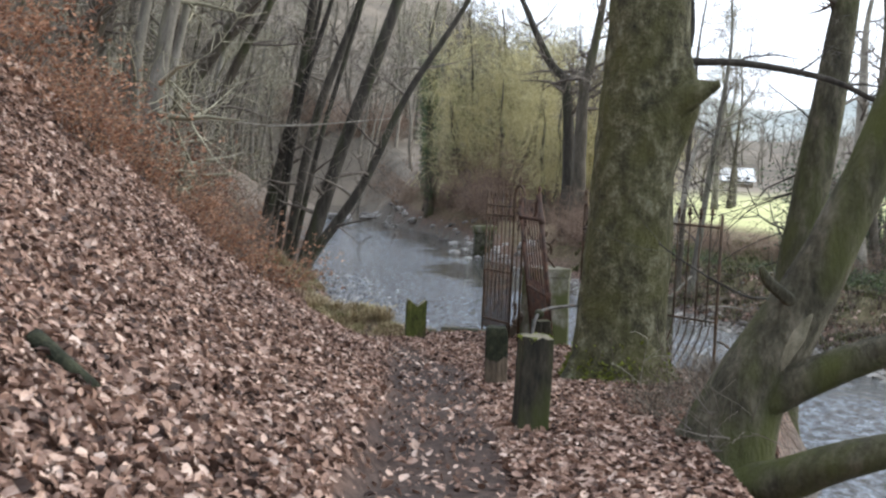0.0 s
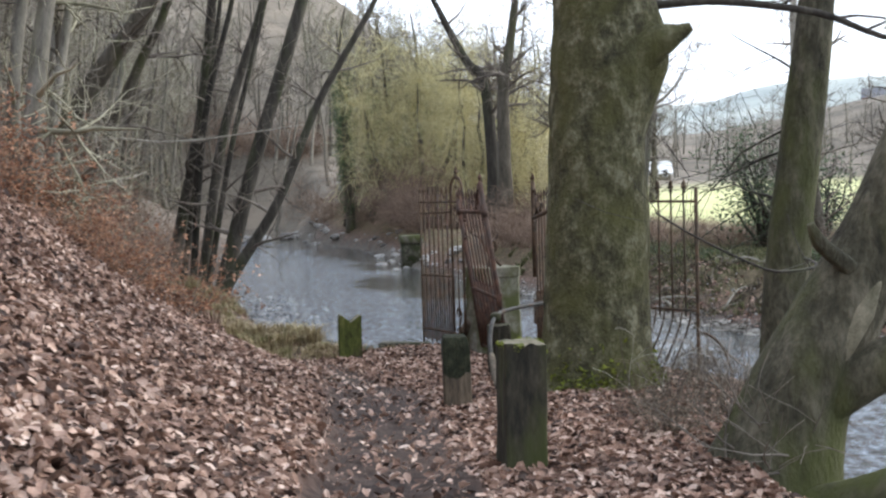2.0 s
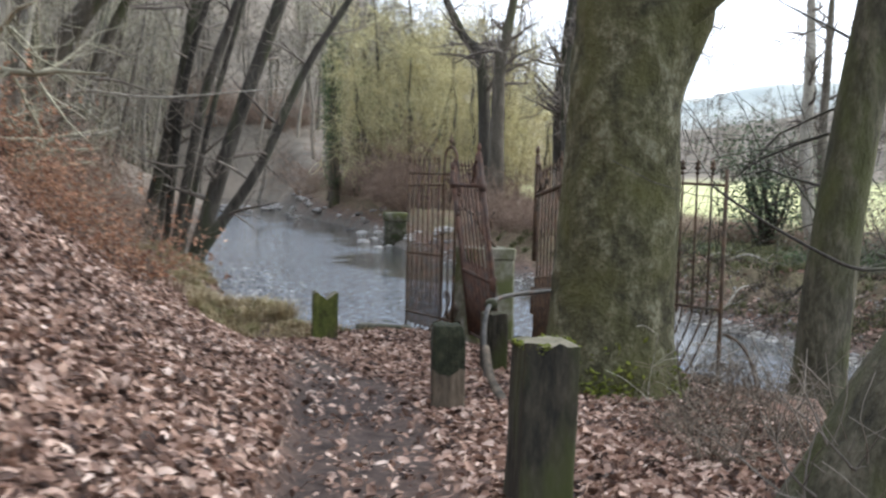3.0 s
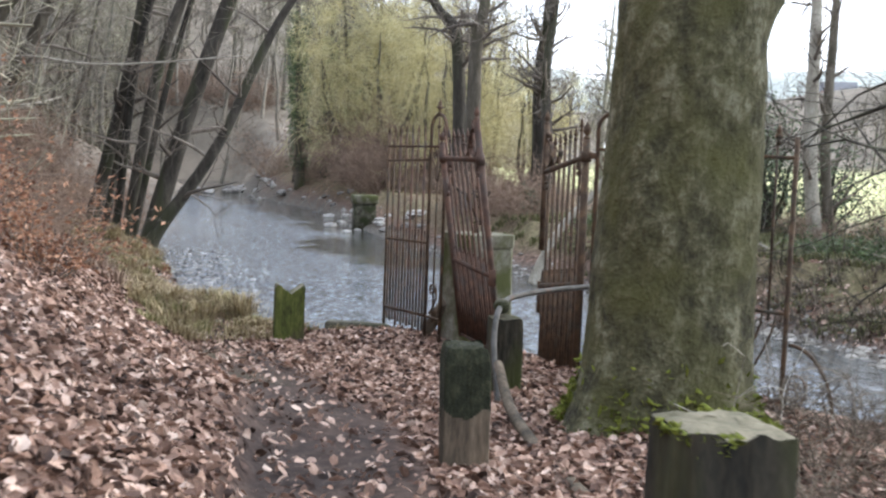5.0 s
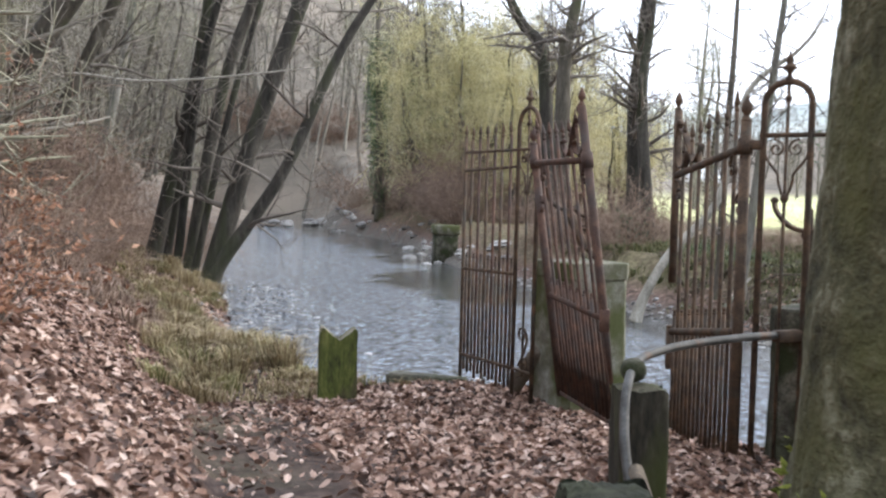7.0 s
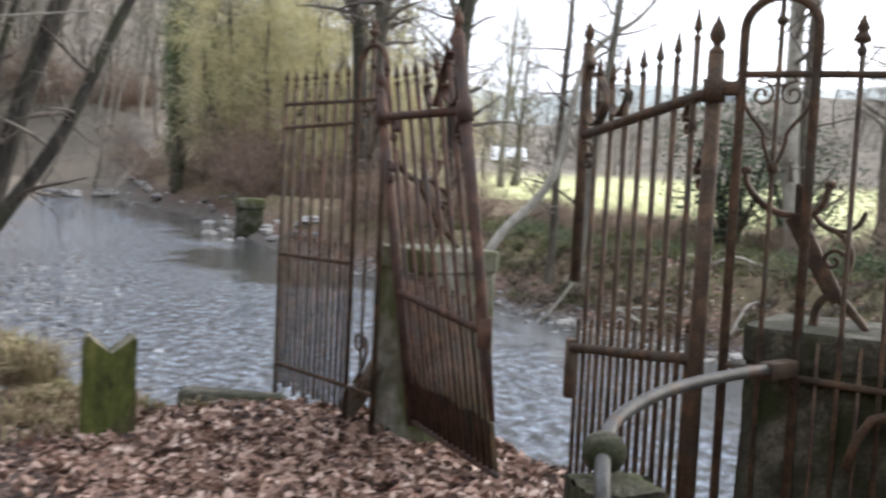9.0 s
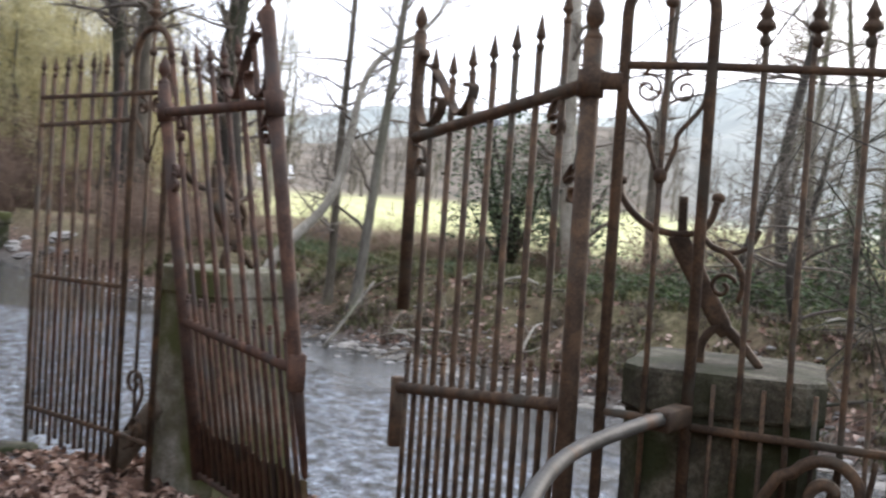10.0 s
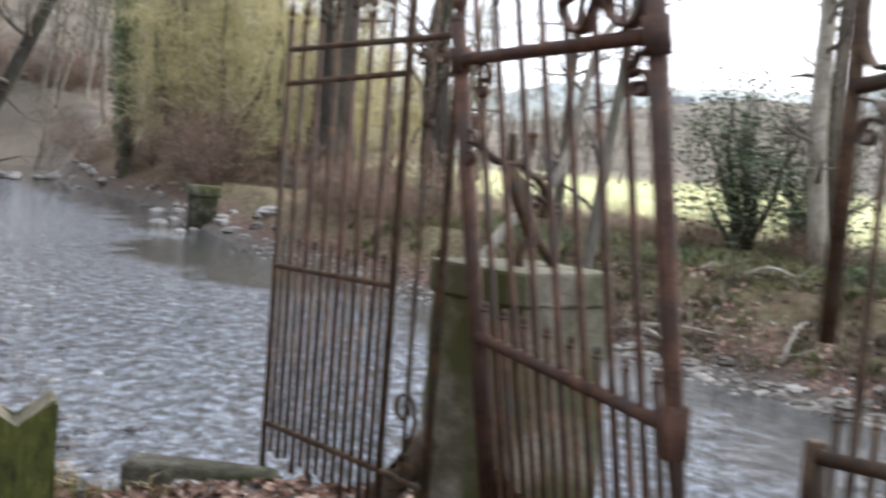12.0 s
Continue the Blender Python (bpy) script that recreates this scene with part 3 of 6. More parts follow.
def bark_tube(shape, pts, radii, rng, sides=16, rough=0.06, flare=0.0):
    """A trunk with an uneven round and, where wanted, roots that spread at its foot."""
    base = len(shape.v)
    shape.tube(pts, radii, sides)
    seed = rng.uniform(0, 50)
    for i in range(len(pts)):
        c = pts[i]
        k = max(0.0, 1 - i / max(1, len(pts) * 0.28)) if flare else 0
        for j in range(sides):
            v = Vector(shape.v[base + i * sides + j])
            d = v - c
            w = 2 * math.pi * j / sides
            n1 = noise.noise(Vector((math.cos(w) * 1.4, math.sin(w) * 1.4, c.z * 1.3)) + Vector((seed, 0, 0)))
            n2 = noise.noise(Vector((math.cos(w) * 5, math.sin(w) * 5, c.z * 2.5)) + Vector((0, seed, 0)))
            s = 1 + rough * (n1 * 1.2 + n2 * 0.5)
            if k:
                s += flare * k * k * (0.55 + 0.55 * math.sin(w * 4 + seed) + 0.3 * math.sin(w * 7 + seed))
            shape.v[base + i * sides + j] = tuple(c + d * s)


def tree(label, trunk, radii, seed, mat=DARKBARK, twig=TWIG, branches=14, length=2.2, depth=2, start=0.35, kids=5, droop=0.0, name="tree", group="", top=True, sides=12,
         flare=0.25, spread=0.7, extra=3.5, thin=0.004, rough=0.06):
    """A bare tree: an uneven trunk along a few points, carried on above them, and a crown of limbs and twigs."""
    rng = random.Random(seed)
    pts = [Vector(p) for p in trunk]
    radii = list(radii)
    if extra:
        d = (pts[-1] - pts[-2]).normalized()
        d = (d + Vector((0, 0, 0.35))).normalized()
        pts.append(pts[-1] + d * extra)
        radii.append(radii[-1] * 0.55)
        pts.append(pts[-1] + (d + Vector((rng.uniform(-.3, .3), rng.uniform(-.3, .3), 0.2))) * extra * 0.8)
        radii.append(radii[-1] * 0.35)
    fine, rr = refine(pts, radii, 7)
    ob = thing(name, label, "tree", fine[0], group)
    o = fine[0].copy()
    s = Shape()
    bark_tube(s, [p - o for p in fine], rr, rng, sides, rough, flare)
    part("trunk", s, mat, ob)
    c = Shape()
    lo = int(len(fine) * start)
    for k in range(branches):
        i = rng.randint(lo, len(fine) - 2)
        w = rng.uniform(0, 2 * math.pi)
        hd = Vector((math.cos(w), math.sin(w), rng.uniform(0.1, 0.9) - droop))
        size = length * rng.uniform(0.5, 1.1) * (1.1 - 0.5 * i / len(fine))
        limbs(c, fine[i] - o, hd, size, max(0.008, rr[i] * 0.4), depth, rng, droop, spread, kids, 5, thin)
    part("crown", c, twig, ob)
    return ob


def leaf_cloud(name, centres, sizes, mat, seed, spread=0.12, up=0.3):
    """Many small bent leaves about the given points, as one mesh."""
    rng = np.random.default_rng(seed)
    n = len(centres)
    c = np.asarray(centres) + rng.normal(0, spread, (n, 3))
    a = rng.normal(0, 1, (n, 3))
    a[:, 2] *= 0.6
    a /= np.linalg.norm(a, axis=1)[:, None]
    b = np.cross(a, rng.normal(0, 1, (n, 3)) + np.array([0, 0, up]))
    b /= np.linalg.norm(b, axis=1)[:, None]
    nrm = np.cross(a, b)
    s = (sizes * rng.uniform(0.6, 1.3, n))[:, None]
    pts = [c - a * s, c - a * s * 0.1 + b * s * 0.42 + nrm * s * 0.16, c + a * s, c - a * s * 0.1 - b * s * 0.42 + nrm * s * 0.16]
    verts = np.stack(pts, 1).reshape(-1, 3)
    i = np.arange(n) * 4
    faces = np.concatenate([np.stack([i, i + 1, i + 2], 1), np.stack([i, i + 2, i + 3], 1)])
    return quads_mesh(name, verts, faces, mat)


# the great mossy tree beside the path
def great_tree():
    rng = random.Random(5)
    base = Vector((2.44, 14.65, -1.32))
    ob = thing("mossy_tree", "massive old tree with green algae-covered bark and a moss-grown foot", "tree", base)
    pts, rr = refine([(0, 0, 0), (0.0, 0, 0.35), (0.02, 0, 1.2), (0.06, 0, 2.4), (0.12, 0, 3.5), (0.16, 0, 5.2), (0.3, 0.1, 8.0)],
                     [0.72, 0.575, 0.515, 0.495, 0.50, 0.46, 0.34], 12)
    s = Shape()
    sides = 72
    s.tube(pts, rr, sides)
    for i, c in enumerate(pts):
        for j in range(sides):
            v = Vector(s.v[i * sides + j])
            d = v - c
            w = 2 * math.pi * j / sides
            q = Vector((math.cos(w), math.sin(w), c.z))
            k = 1 + 0.05 * noise.noise(q * 1.6) + 0.045 * noise.noise(Vector((q.x * 5, q.y * 5, q.z * 3))) + 0.026 * noise.noise(Vector((q.x * 14, q.y * 14, q.z * 7)))
            low = max(0.0, 1 - c.z / 0.75)
            k += low * low * (0.12 + 0.22 * max(0, math.sin(w * 3 + 0.6)) + 0.10 * math.sin(w * 7))
            # the swelling under the dead limb stub
            away = Vector((d.normalized().x - 0.97, d.normalized().y + 0.1, (c.z - 3.55) * 0.9))
            k += 0.30 * math.exp(-away.length_squared / 0.16)
            away = Vector((d.normalized().x - 0.95, d.normalized().y + 0.2, (c.z - 2.75) * 1.6))
            k -= 0.10 * math.exp(-away.length_squared / 0.14)
            s.v[i * sides + j] = tuple(c + d * k)
    part("trunk", s, OAKBARK, ob)
    b = Shape()
    st = Vector((0.68, -0.22, 3.64))
    p, r = refine([(0.34, -0.12, 3.46), st, (0.86, -0.25, 3.71), (0.97, -0.27, 3.76)], [0.30, 0.17, 0.09, 0.04], 5)
    bark_tube(b, p, r, rng, 14, 0.12)
    part("limb_stub", b, OAKBARK, ob, "broken dark limb stub")
    b = Shape()
    p, r = refine([(0.5, 0, 4.05), (0.68, 0.0, 4.03), (1.28, -0.2, 4.0), (2.17, -0.25, 3.84), (2.9, -0.3, 3.55), (3.9, -0.5, 3.5)], [0.06, 0.05, 0.042, 0.036, 0.026, 0.012], 5)
    bark_tube(b, p, r, rng, 8, 0.1)
    for k in (9, 13, 16, 18, 20, 22, 24):
        limbs(b, p[k].copy(), Vector((rng.uniform(0.2, 1), rng.uniform(-.6, .6), rng.uniform(-0.7, 0.5))), rng.uniform(0.6, 1.2), 0.015, 2, rng, 0.05, 0.6, 4, 4, 0.003)
    part("limb", b, DARKBARK, ob, "long thin dark limb with bare twigs")
    b = Shape()
    p, r = refine([(0.52, 0.1, 3.95), (0.62, 0.1, 4.4), (0.6, 0.1, 5.2), (0.9, 0.1, 6.4)], [0.07, 0.06, 0.05, 0.02], 5)
    bark_tube(b, p, r, rng, 8, 0.1)
    part("limb", b, DARKBARK, ob)
    # moss cushions about the root spurs
    m = []
    rg = np.random.default_rng(3)
    for k in range(6000):
        w, z = rg.uniform(0, 2 * math.pi), abs(rg.normal(0, 0.24))
        if math.sin(w * 3 + 0.6) < rg.uniform(-1.8, 0.8):
            continue
        low = max(0.0, 1 - z / 0.75)
        r = float(np.interp(z, [0, 0.35, 1.2], [0.70, 0.555, 0.495])) * (1 + low * low * (0.12 + 0.22 * max(0, math.sin(w * 3 + 0.6)) + 0.10 * math.sin(w * 7))) + 0.03
        m.append((math.cos(w) * r, math.sin(w) * r, z))
    part("moss", leaf_cloud("moss", m, np.full(len(m), 0.034), MOSS, 3, 0.016), MOSS, ob, "bright green moss at the foot", kind="stuff")


great_tree()

# the leaning tree past it, and the many-stemmed stool nearest the start
bank_alder = tree("leaning mossy-green alder trunk on the river bank", [(4.36, 15.3, -2.0), (4.40, 15.3, -1.4), (4.49, 15.3, -0.05), (4.68, 15.3, 1.6), (4.82, 15.3, 2.7)],
     [0.34, 0.255, 0.23, 0.21, 0.19], 11, OLIVEBARK, TWIG, 10, 1.6, 2, 0.6, extra=2.0, name="bank_tree", flare=0.35, sides=20)


rng = random.Random(77)
for k in range(7):
    s = Shape()
    limbs(s, Vector((0.12 + 0.05 * k, 0.05, 1.5 + 0.42 * k)), Vector((rng.uniform(-0.35, 0.15), 1.0, rng.uniform(-0.05, 0.35))), rng.uniform(2.2, 3.4), 0.020, 2, rng, 0.03, 0.65, 5, 5, 0.0035)
    part("limb", s, DARKBARK, bank_alder, "thin dark branching limb")


def stool():
    rng = random.Random(21)
    o = Vector((3.16, 10.3, -1.35))
    ob = thing("many_stemmed_tree", "sprawling many-stemmed tree with mossy scarred bark", "tree", o)

    def stem(name, pts, radii, label="", flare=0.0, mat=OLIVEBARK, rough=0.11):
        s = Shape()
        p, r = refine([Vector(q) - o for q in pts], radii, 8)
        bark_tube(s, p, r, rng, 22, rough, flare)
        part(name, s, mat, ob, label)

    stem("trunk", [(3.16, 10.3, -1.35), (3.22, 10.3, -0.95), (3.36, 10.3, -0.45), (3.58, 10.3, 0.02), (3.78, 10.3, 0.42), (4.0, 10.3, 0.95), (4.32, 10.3, 1.8), (4.8, 10.3, 3.4)], [0.52, 0.41, 0.315, 0.255, 0.215, 0.19, 0.165, 0.12], "main leaning stem", 0.22)
    stem("limb", [(3.45, 10.25, -0.42), (3.75, 10.15, -0.22), (4.1, 10.05, -0.02), (4.6, 9.9, 0.22), (5.8, 9.7, 0.7)], [0.18, 0.15, 0.13, 0.11, 0.07], "low limb over the water")
    stem("limb", [(3.3, 10.1, -1.1), (3.62, 9.75, -0.88), (4.0, 9.45, -0.62), (4.7, 9.1, -0.30)], [0.22, 0.165, 0.135, 0.08])
    stem("limb_stub", [(3.74, 10.2, 0.33), (3.58, 10.12, 0.45), (3.46, 10.05, 0.55), (3.40, 10.02, 0.66)], [0.06, 0.05, 0.045, 0.02], "broken dark limb stub")
    # long wound where the bark has gone
    stem("scar", [(3.50, 10.10, -0.27), (3.60, 10.075, -0.06), (3.71, 10.085, 0.14), (3.81, 10.11, 0.34)], [0.012, 0.055, 0.06, 0.015], "bare brown wood of an old wound", 0.0, CUTWOOD, 0.2)
    s = Shape()
    for k in range(16):
        st = Vector((rng.uniform(-0.35, 0.2), rng.uniform(-0.4, 0.2), rng.uniform(0.3, 0.7)))
        limbs(s, st, Vector((rng.uniform(-1, 0.2), rng.uniform(-1, 0.5), rng.uniform(-0.1, 1))), rng.uniform(0.4, 0.9), 0.009, 1, rng, 0.0, 0.6, 4, 4, 0.0025)
    part("brushwood", s, TWIG, ob, kind="stuff")


stool()

# alders on the far left bank: five stems from one root
ALDERS = [([(-10.75, 40.0, -2.3), (-10.7, 40.0, -1.65), (-9.5, 40, 3.44), (-8.9, 40, 7.56)], [0.295, 0.246, 0.197, 0.164]),
          ([(-9.5, 39.4, -2.5), (-9.4, 39.3, -1.9), (-8.36, 39, 3.21), (-6.87, 39, 7.43)], [0.246, 0.18, 0.156, 0.131]),
          ([(-9.9, 39.4, -2.5), (-9.7, 39.3, -1.6), (-9.0, 39, 3.6), (-7.9, 39, 7.6)], [0.164, 0.123, 0.107, 0.082]),
          ([(-8.7, 38.6, -2.7), (-8.5, 38.5, -2.2), (-7.34, 38.5, 1.82), (-5.45, 38.5, 7.37)], [0.369, 0.295, 0.238, 0.197]),
          ([(-8.45, 38.1, -2.6), (-8.1, 38.0, -1.75), (-6.36, 38, 0.87), (-4.9, 38, 4.04), (-2.91, 38, 7.33)], [0.246, 0.197, 0.156, 0.123, 0.0902]),
          ([(-9.2, 38.9, -2.5), (-9.0, 38.8, -1.8), (-8.05, 38.7, 2.6), (-6.7, 38.6, 7.4)], [0.15, 0.11, 0.09, 0.07]),
          ([(-10.3, 39.6, -2.4), (-10.15, 39.6, -1.7), (-9.3, 39.6, 3.0), (-8.5, 39.6, 7.5)], [0.16, 0.12, 0.10, 0.075])]
for k, (p, r) in enumerate(ALDERS):
    tree("slanting dark alder stem at the water's edge", p, r, 40 + k, DARKBARK, TWIG, 12, 2.6, 2, 0.25, name="alder", group="alders on the bank", extra=4, sides=12, thin=0.008)
# leaning trees on the wooded slope
for k, (p, r) in enumerate([([(-14.4, 36, -0.6), (-13.2, 36, 2.27), (-11.3, 36, 4.97), (-9.8, 36, 6.86)], [0.4, 0.34, 0.3, 0.27]),
                            ([(-12.9, 36.6, -1.0), (-11.96, 36.6, 1.94), (-10.3, 36.6, 5.2), (-9.4, 36.6, 6.87)], [0.22, 0.17, 0.15, 0.13]),
                            ([(-12.6, 28, 1.2), (-11.9, 28, 3.1), (-11.0, 28, 5.5)], [0.36, 0.30, 0.27])]):
    p[0] = (p[0][0], p[0][1], level(p[0][0], p[0][1]) - 0.2)
    tree("leaning brown tree on the leafy slope", p, r, 60 + k, BARK, TWIG, 14, 3.0, 2, 0.2, name="leaning_tree", group="leaning trees", extra=5, thin=0.008)
# the long pale shoot that arches over from the slope
shoot = thing("arching_shoot", "long pale bare shoot arching out from the slope", "branch", (-13.0, 33.0, level(-13.0, 33.0)))
s = Shape()
o = shoot.matrix_world.translation
p, r = refine([Vector(q) - o for q in [(-13.0, 33, level(-13.0, 33) - 0.1), (-12.16, 33, 1.12), (-11.2, 33, 2.15), (-10.02, 33, 2.73), (-8.4, 33, 2.62), (-6.99, 33, 2.67), (-4.39, 33, 2.96)]],
              [0.05, 0.045, 0.042, 0.038, 0.032, 0.026, 0.012], 5)
bark_tube(s, p, r, random.Random(3), 7, 0.05)
limbs(s, p[14].copy(), Vector((0.8, 0, 0.5)), 1.3, 0.02, 1, random.Random(4), 0, 0.4, 3, 4, 0.006)
part("stem", s, PALEBARK, shoot)

# trees on the far bank
for k, (p, r, m) in enumerate([([(0.25, 50, -1.4), (0.22, 50, 1.94), (-0.07, 50, 5.65), (-0.9, 50, 6.8)], [0.36, 0.27, 0.22, 0.18], DARKBARK),
                               ([(0.8, 48, -1.4), (0.76, 48, 2.8), (0.81, 48, 5.4), (1.03, 48, 6.5)], [0.34, 0.27, 0.24, 0.2], BARK),
                               ([(3.2, 46, -1.3), (3.17, 46, 0.49), (3.08, 46, 3.64), (3.3, 46, 6.25)], [0.3, 0.24, 0.2, 0.16], DARKBARK),
                               ([(3.65, 45, -1.3), (3.53, 45, 0.33), (3.26, 45, 3.55), (3.46, 45, 6.1)], [0.26, 0.2, 0.17, 0.13], DARKBARK),
                               ([(4.2, 34, -1.9), (4.31, 34, -1.4), (4.35, 34, 1.37), (4.44, 34, 3.45)], [0.13, 0.085, 0.075, 0.06], BARK),
                               ([(4.6, 33, -1.7), (4.66, 33, -1.15), (4.88, 33, 1.07), (5.14, 33, 3.4)], [0.15, 0.10, 0.085, 0.07], GREYBARK),
                               ([(9.75, 35, -1.6), (9.70, 35, -1.1), (9.41, 35, 1.27), (9.37, 35, 4.19)], [0.34, 0.20, 0.175, 0.15], PALEBARK),
                               ([(10.3, 35.5, -1.6), (10.25, 35.5, -1.1), (9.95, 35.5, 1.32), (9.97, 35.5, 4.34)], [0.2, 0.14, 0.125, 0.11], BARK),
                               ([(12.6, 37, -1.4), (12.5, 37, 1.4), (12.7, 37, 3.6)], [0.16, 0.12, 0.1], BARK),
                               ([(12.2, 31, -1.4), (12.0, 31, 1.4), (12.4, 31, 3.6)], [0.14, 0.1, 0.08], DARKBARK)]):
    p[0] = (p[0][0], p[0][1], min(level(p[0][0], p[0][1]), p[1][2]) - 0.1)
    tree("bare slender tree on the opposite bank", p, r, 80 + k, m, TWIG, 24, 2.2 if p[0][1] > 40 else 1.5, 2, 0.3, name="riverside_tree", group="bare trees on the opposite bank",
         extra=4 if p[0][1] > 40 else 2.2, thin=0.007 if p[0][1] > 40 else 0.005, flare=0.5)
tree("pale leaning willow limb over the far bank", [(2.5, 33, -2.2), (2.7, 33, -1.6), (3.19, 33, -0.72), (4.11, 33, 0.42), (4.58, 33, 2.54), (5.56, 33, 3.44)], [0.13, 0.10, 0.09, 0.08, 0.06, 0.04], 97,
     PALEBARK, TWIG, 12, 1.4, 2, 0.45, name="leaning_willow", extra=0.7, thin=0.005)

for k, (x, y, hgt) in enumerate([(9.4, 26.5, 2.6), (11.0, 24.5, 2.8), (10.2, 29.0, 2.4), (12.4, 27.5, 3.0)]):
    z = level(x, y) - 0.1
    tree("bare twiggy thorn bush on the opposite bank", [(x, y, z), (x - 0.2, y, z + hgt * 0.35), (x + 0.1, y, z + hgt * 0.7)], [0.09, 0.07, 0.05], 150 + k, DARKBARK, TWIG, 26, 1.5, 2, 0.1,
         kids=5, droop=0.06, name="thorn_bush", group="thorn bushes", extra=0.8, thin=0.004)


# willows, ivied trunks and bare woodland behind
def willow(at, seed, height=9.0):
    rng = random.Random(seed)
    ob = thing("willow", "many-stemmed willow with yellow-green winter shoots", "tree", (*at, level(*at) - 0.1), "willows")
    s, c = Shape(), Shape()
    for k in range(5):
        w = rng.uniform(0, 2 * math.pi)
        lean = rng.uniform(0.1, 0.35)
        top = Vector((math.cos(w) * lean, math.sin(w) * lean, 1)) * height * rng.uniform(0.6, 0.85)
        p = bend((math.cos(w) * 0.2, math.sin(w) * 0.2, 0), top, 7, 0.035, rng)
        r = [0.2 * (1 - 0.8 * i / 7) for i in range(8)]
        part("stem", Shape().tube(p, r, 7), BARK, ob)
        for j in range(16):
            i = rng.randint(2, 7)
            hd = Vector((rng.uniform(-1, 1), rng.uniform(-1, 1), rng.uniform(0.1, 0.9)))
            limbs(c, p[i].copy(), hd, rng.uniform(1.4, 2.8), 0.026, 2, rng, 0.08, 0.6, 7, 4, 0.009)
    part("crown", c, WILLOWTWIG, ob)
    return ob


w1 = willow((-4.3, 66.0), 1, 11.5)
w2 = willow((-1.0, 62.0), 2, 10.5)
for k, (x, y, t, sc) in enumerate([(-6.6, 70, 80, 1.05), (1.2, 70, 150, 0.95), (-2.6, 74, 220, 1.15), (3.5, 66, 30, 0.75), (-9.5, 78, 310, 0.9)]):
    c = copy_thing((w1, w2)[k % 2], pose(x, y, level(x, y) - 0.1, 0, 0, t))
    c.scale = (sc, sc, sc)


def ivied_tree(at, seed, height, lean=0.0):
    rng = random.Random(seed)
    z = level(*at) - 0.1
    ob = tree("tall trunk clothed in dark green ivy", [(at[0], at[1], z), (at[0] + lean * 0.3, at[1], z + height * 0.4), (at[0] + lean, at[1], z + height)], [0.34, 0.26, 0.18], seed,
              BARK, OLIVETWIG, 16, 2.6, 2, 0.35, name="ivied_tree", group="ivied trees", extra=3, thin=0.012)
    pts = []
    for k in range(2600):
        h = 0.12 + rng.uniform(0, 1.05) ** 0.8
        w = rng.uniform(0, 2 * math.pi)
        r = 0.3 + 0.55 * max(0, noise.noise(Vector((math.cos(w), math.sin(w), h * 5 + seed)))) + rng.uniform(0, 0.25)
        pts.append((lean * h + math.cos(w) * r, math.sin(w) * r, h * height))
    part("ivy", leaf_cloud("ivy", pts, np.full(len(pts), 0.10), IVY, seed, 0.1), IVY, ob, "dark green ivy", kind="stuff")


for k, (at, h, ln) in enumerate([((-10.2, 74.5), 9.4, -0.3), ((-8.7, 75), 7.6, 0.2), ((-10.9, 78), 8.2, -0.3), ((-7.0, 73), 5.4, 0.2), ((-6.0, 76), 8.0, 0.3)]):
    ivied_tree(at, 110 + k, h, ln)

# bare woodland: a few grown kinds, set about the hillside and behind the bank
kinds = []
for k in range(5):
    rng = random.Random(200 + k)
    hgt = (9, 11, 8, 12, 10)[k]
    kinds.append(tree("tall bare woodland tree in winter", [(0, 0, -0.3), (rng.uniform(-.2, .4), rng.uniform(-.3, .3), hgt * 0.3), (rng.uniform(-.2, 1.0), rng.uniform(-.4, .4), hgt * 0.7)],
                      [0.24, 0.17, 0.12], 210 + k, (BARK, GREYBARK)[k % 2], (GREYTWIG, OLIVETWIG)[k % 2], 22, 2.8, 2, 0.12, kids=5, name="woodland_tree", group="bare woodland trees", extra=3.0,
                      thin=0.011, sides=8))
rng = random.Random(77)
spots = []
for k in range(2500):
    kind = rng.random()
    if kind < 0.62:
        y = rng.uniform(22, 120)
        fx = float(np.interp(y, [p[0] for p in FOOT], [p[1] for p in FOOT]))
        x = fx - rng.uniform(3.0, 34)
    elif kind < 0.86:
        x, y = rng.uniform(-30, 14), rng.uniform(60, 118)
        if x < float(np.interp(y, [p[0] for p in MID], [p[1] for p in MID])) + 6 or (x > 3 and y < 95):
            continue
    else:
        x, y = rng.uniform(16, 44), rng.uniform(26, 70)
        if x - y * 0.42 < 6:
            continue
    if all((x - a) ** 2 + (y - b) ** 2 > 3.4 for a, b in spots) and (x + 5) ** 2 + (y - 66) ** 2 > 9:
        spots.append((x, y))
    if len(spots) >= 240:
        break
for k, (x, y) in enumerate(spots):
    m = pose(x, y, level(x, y), rng.uniform(-5, 5), rng.uniform(-2, 13) if x < -6 else rng.uniform(-5, 5), 0) @ pose(0, 0, 0, 0, 0, rng.uniform(0, 360) if k % 3 else rng.uniform(-40, 40))
    if k < 5:
        kinds[k].matrix_world = m
    else:
        c = copy_thing(kinds[k % 5], m)
        q = rng.uniform(0.75, 1.25)
        c.scale = (q, q, q)


# the wood that closes the head of the reach
for k in range(46):
    x, y = rng.uniform(-46, -19), rng.uniform(127, 165)
    if k < 16:
        y = rng.uniform(92, 124)
        x = float(np.interp(y, [p[0] for p in FOOT], [p[1] for p in FOOT])) - rng.uniform(0.5, 9)
    c = copy_thing(kinds[k % 5], pose(x, y, level(x, y), rng.uniform(-5, 5), rng.uniform(-4, 9), rng.uniform(0, 360)))
    q = rng.uniform(0.8, 1.4)
    c.scale = (q, q, q)


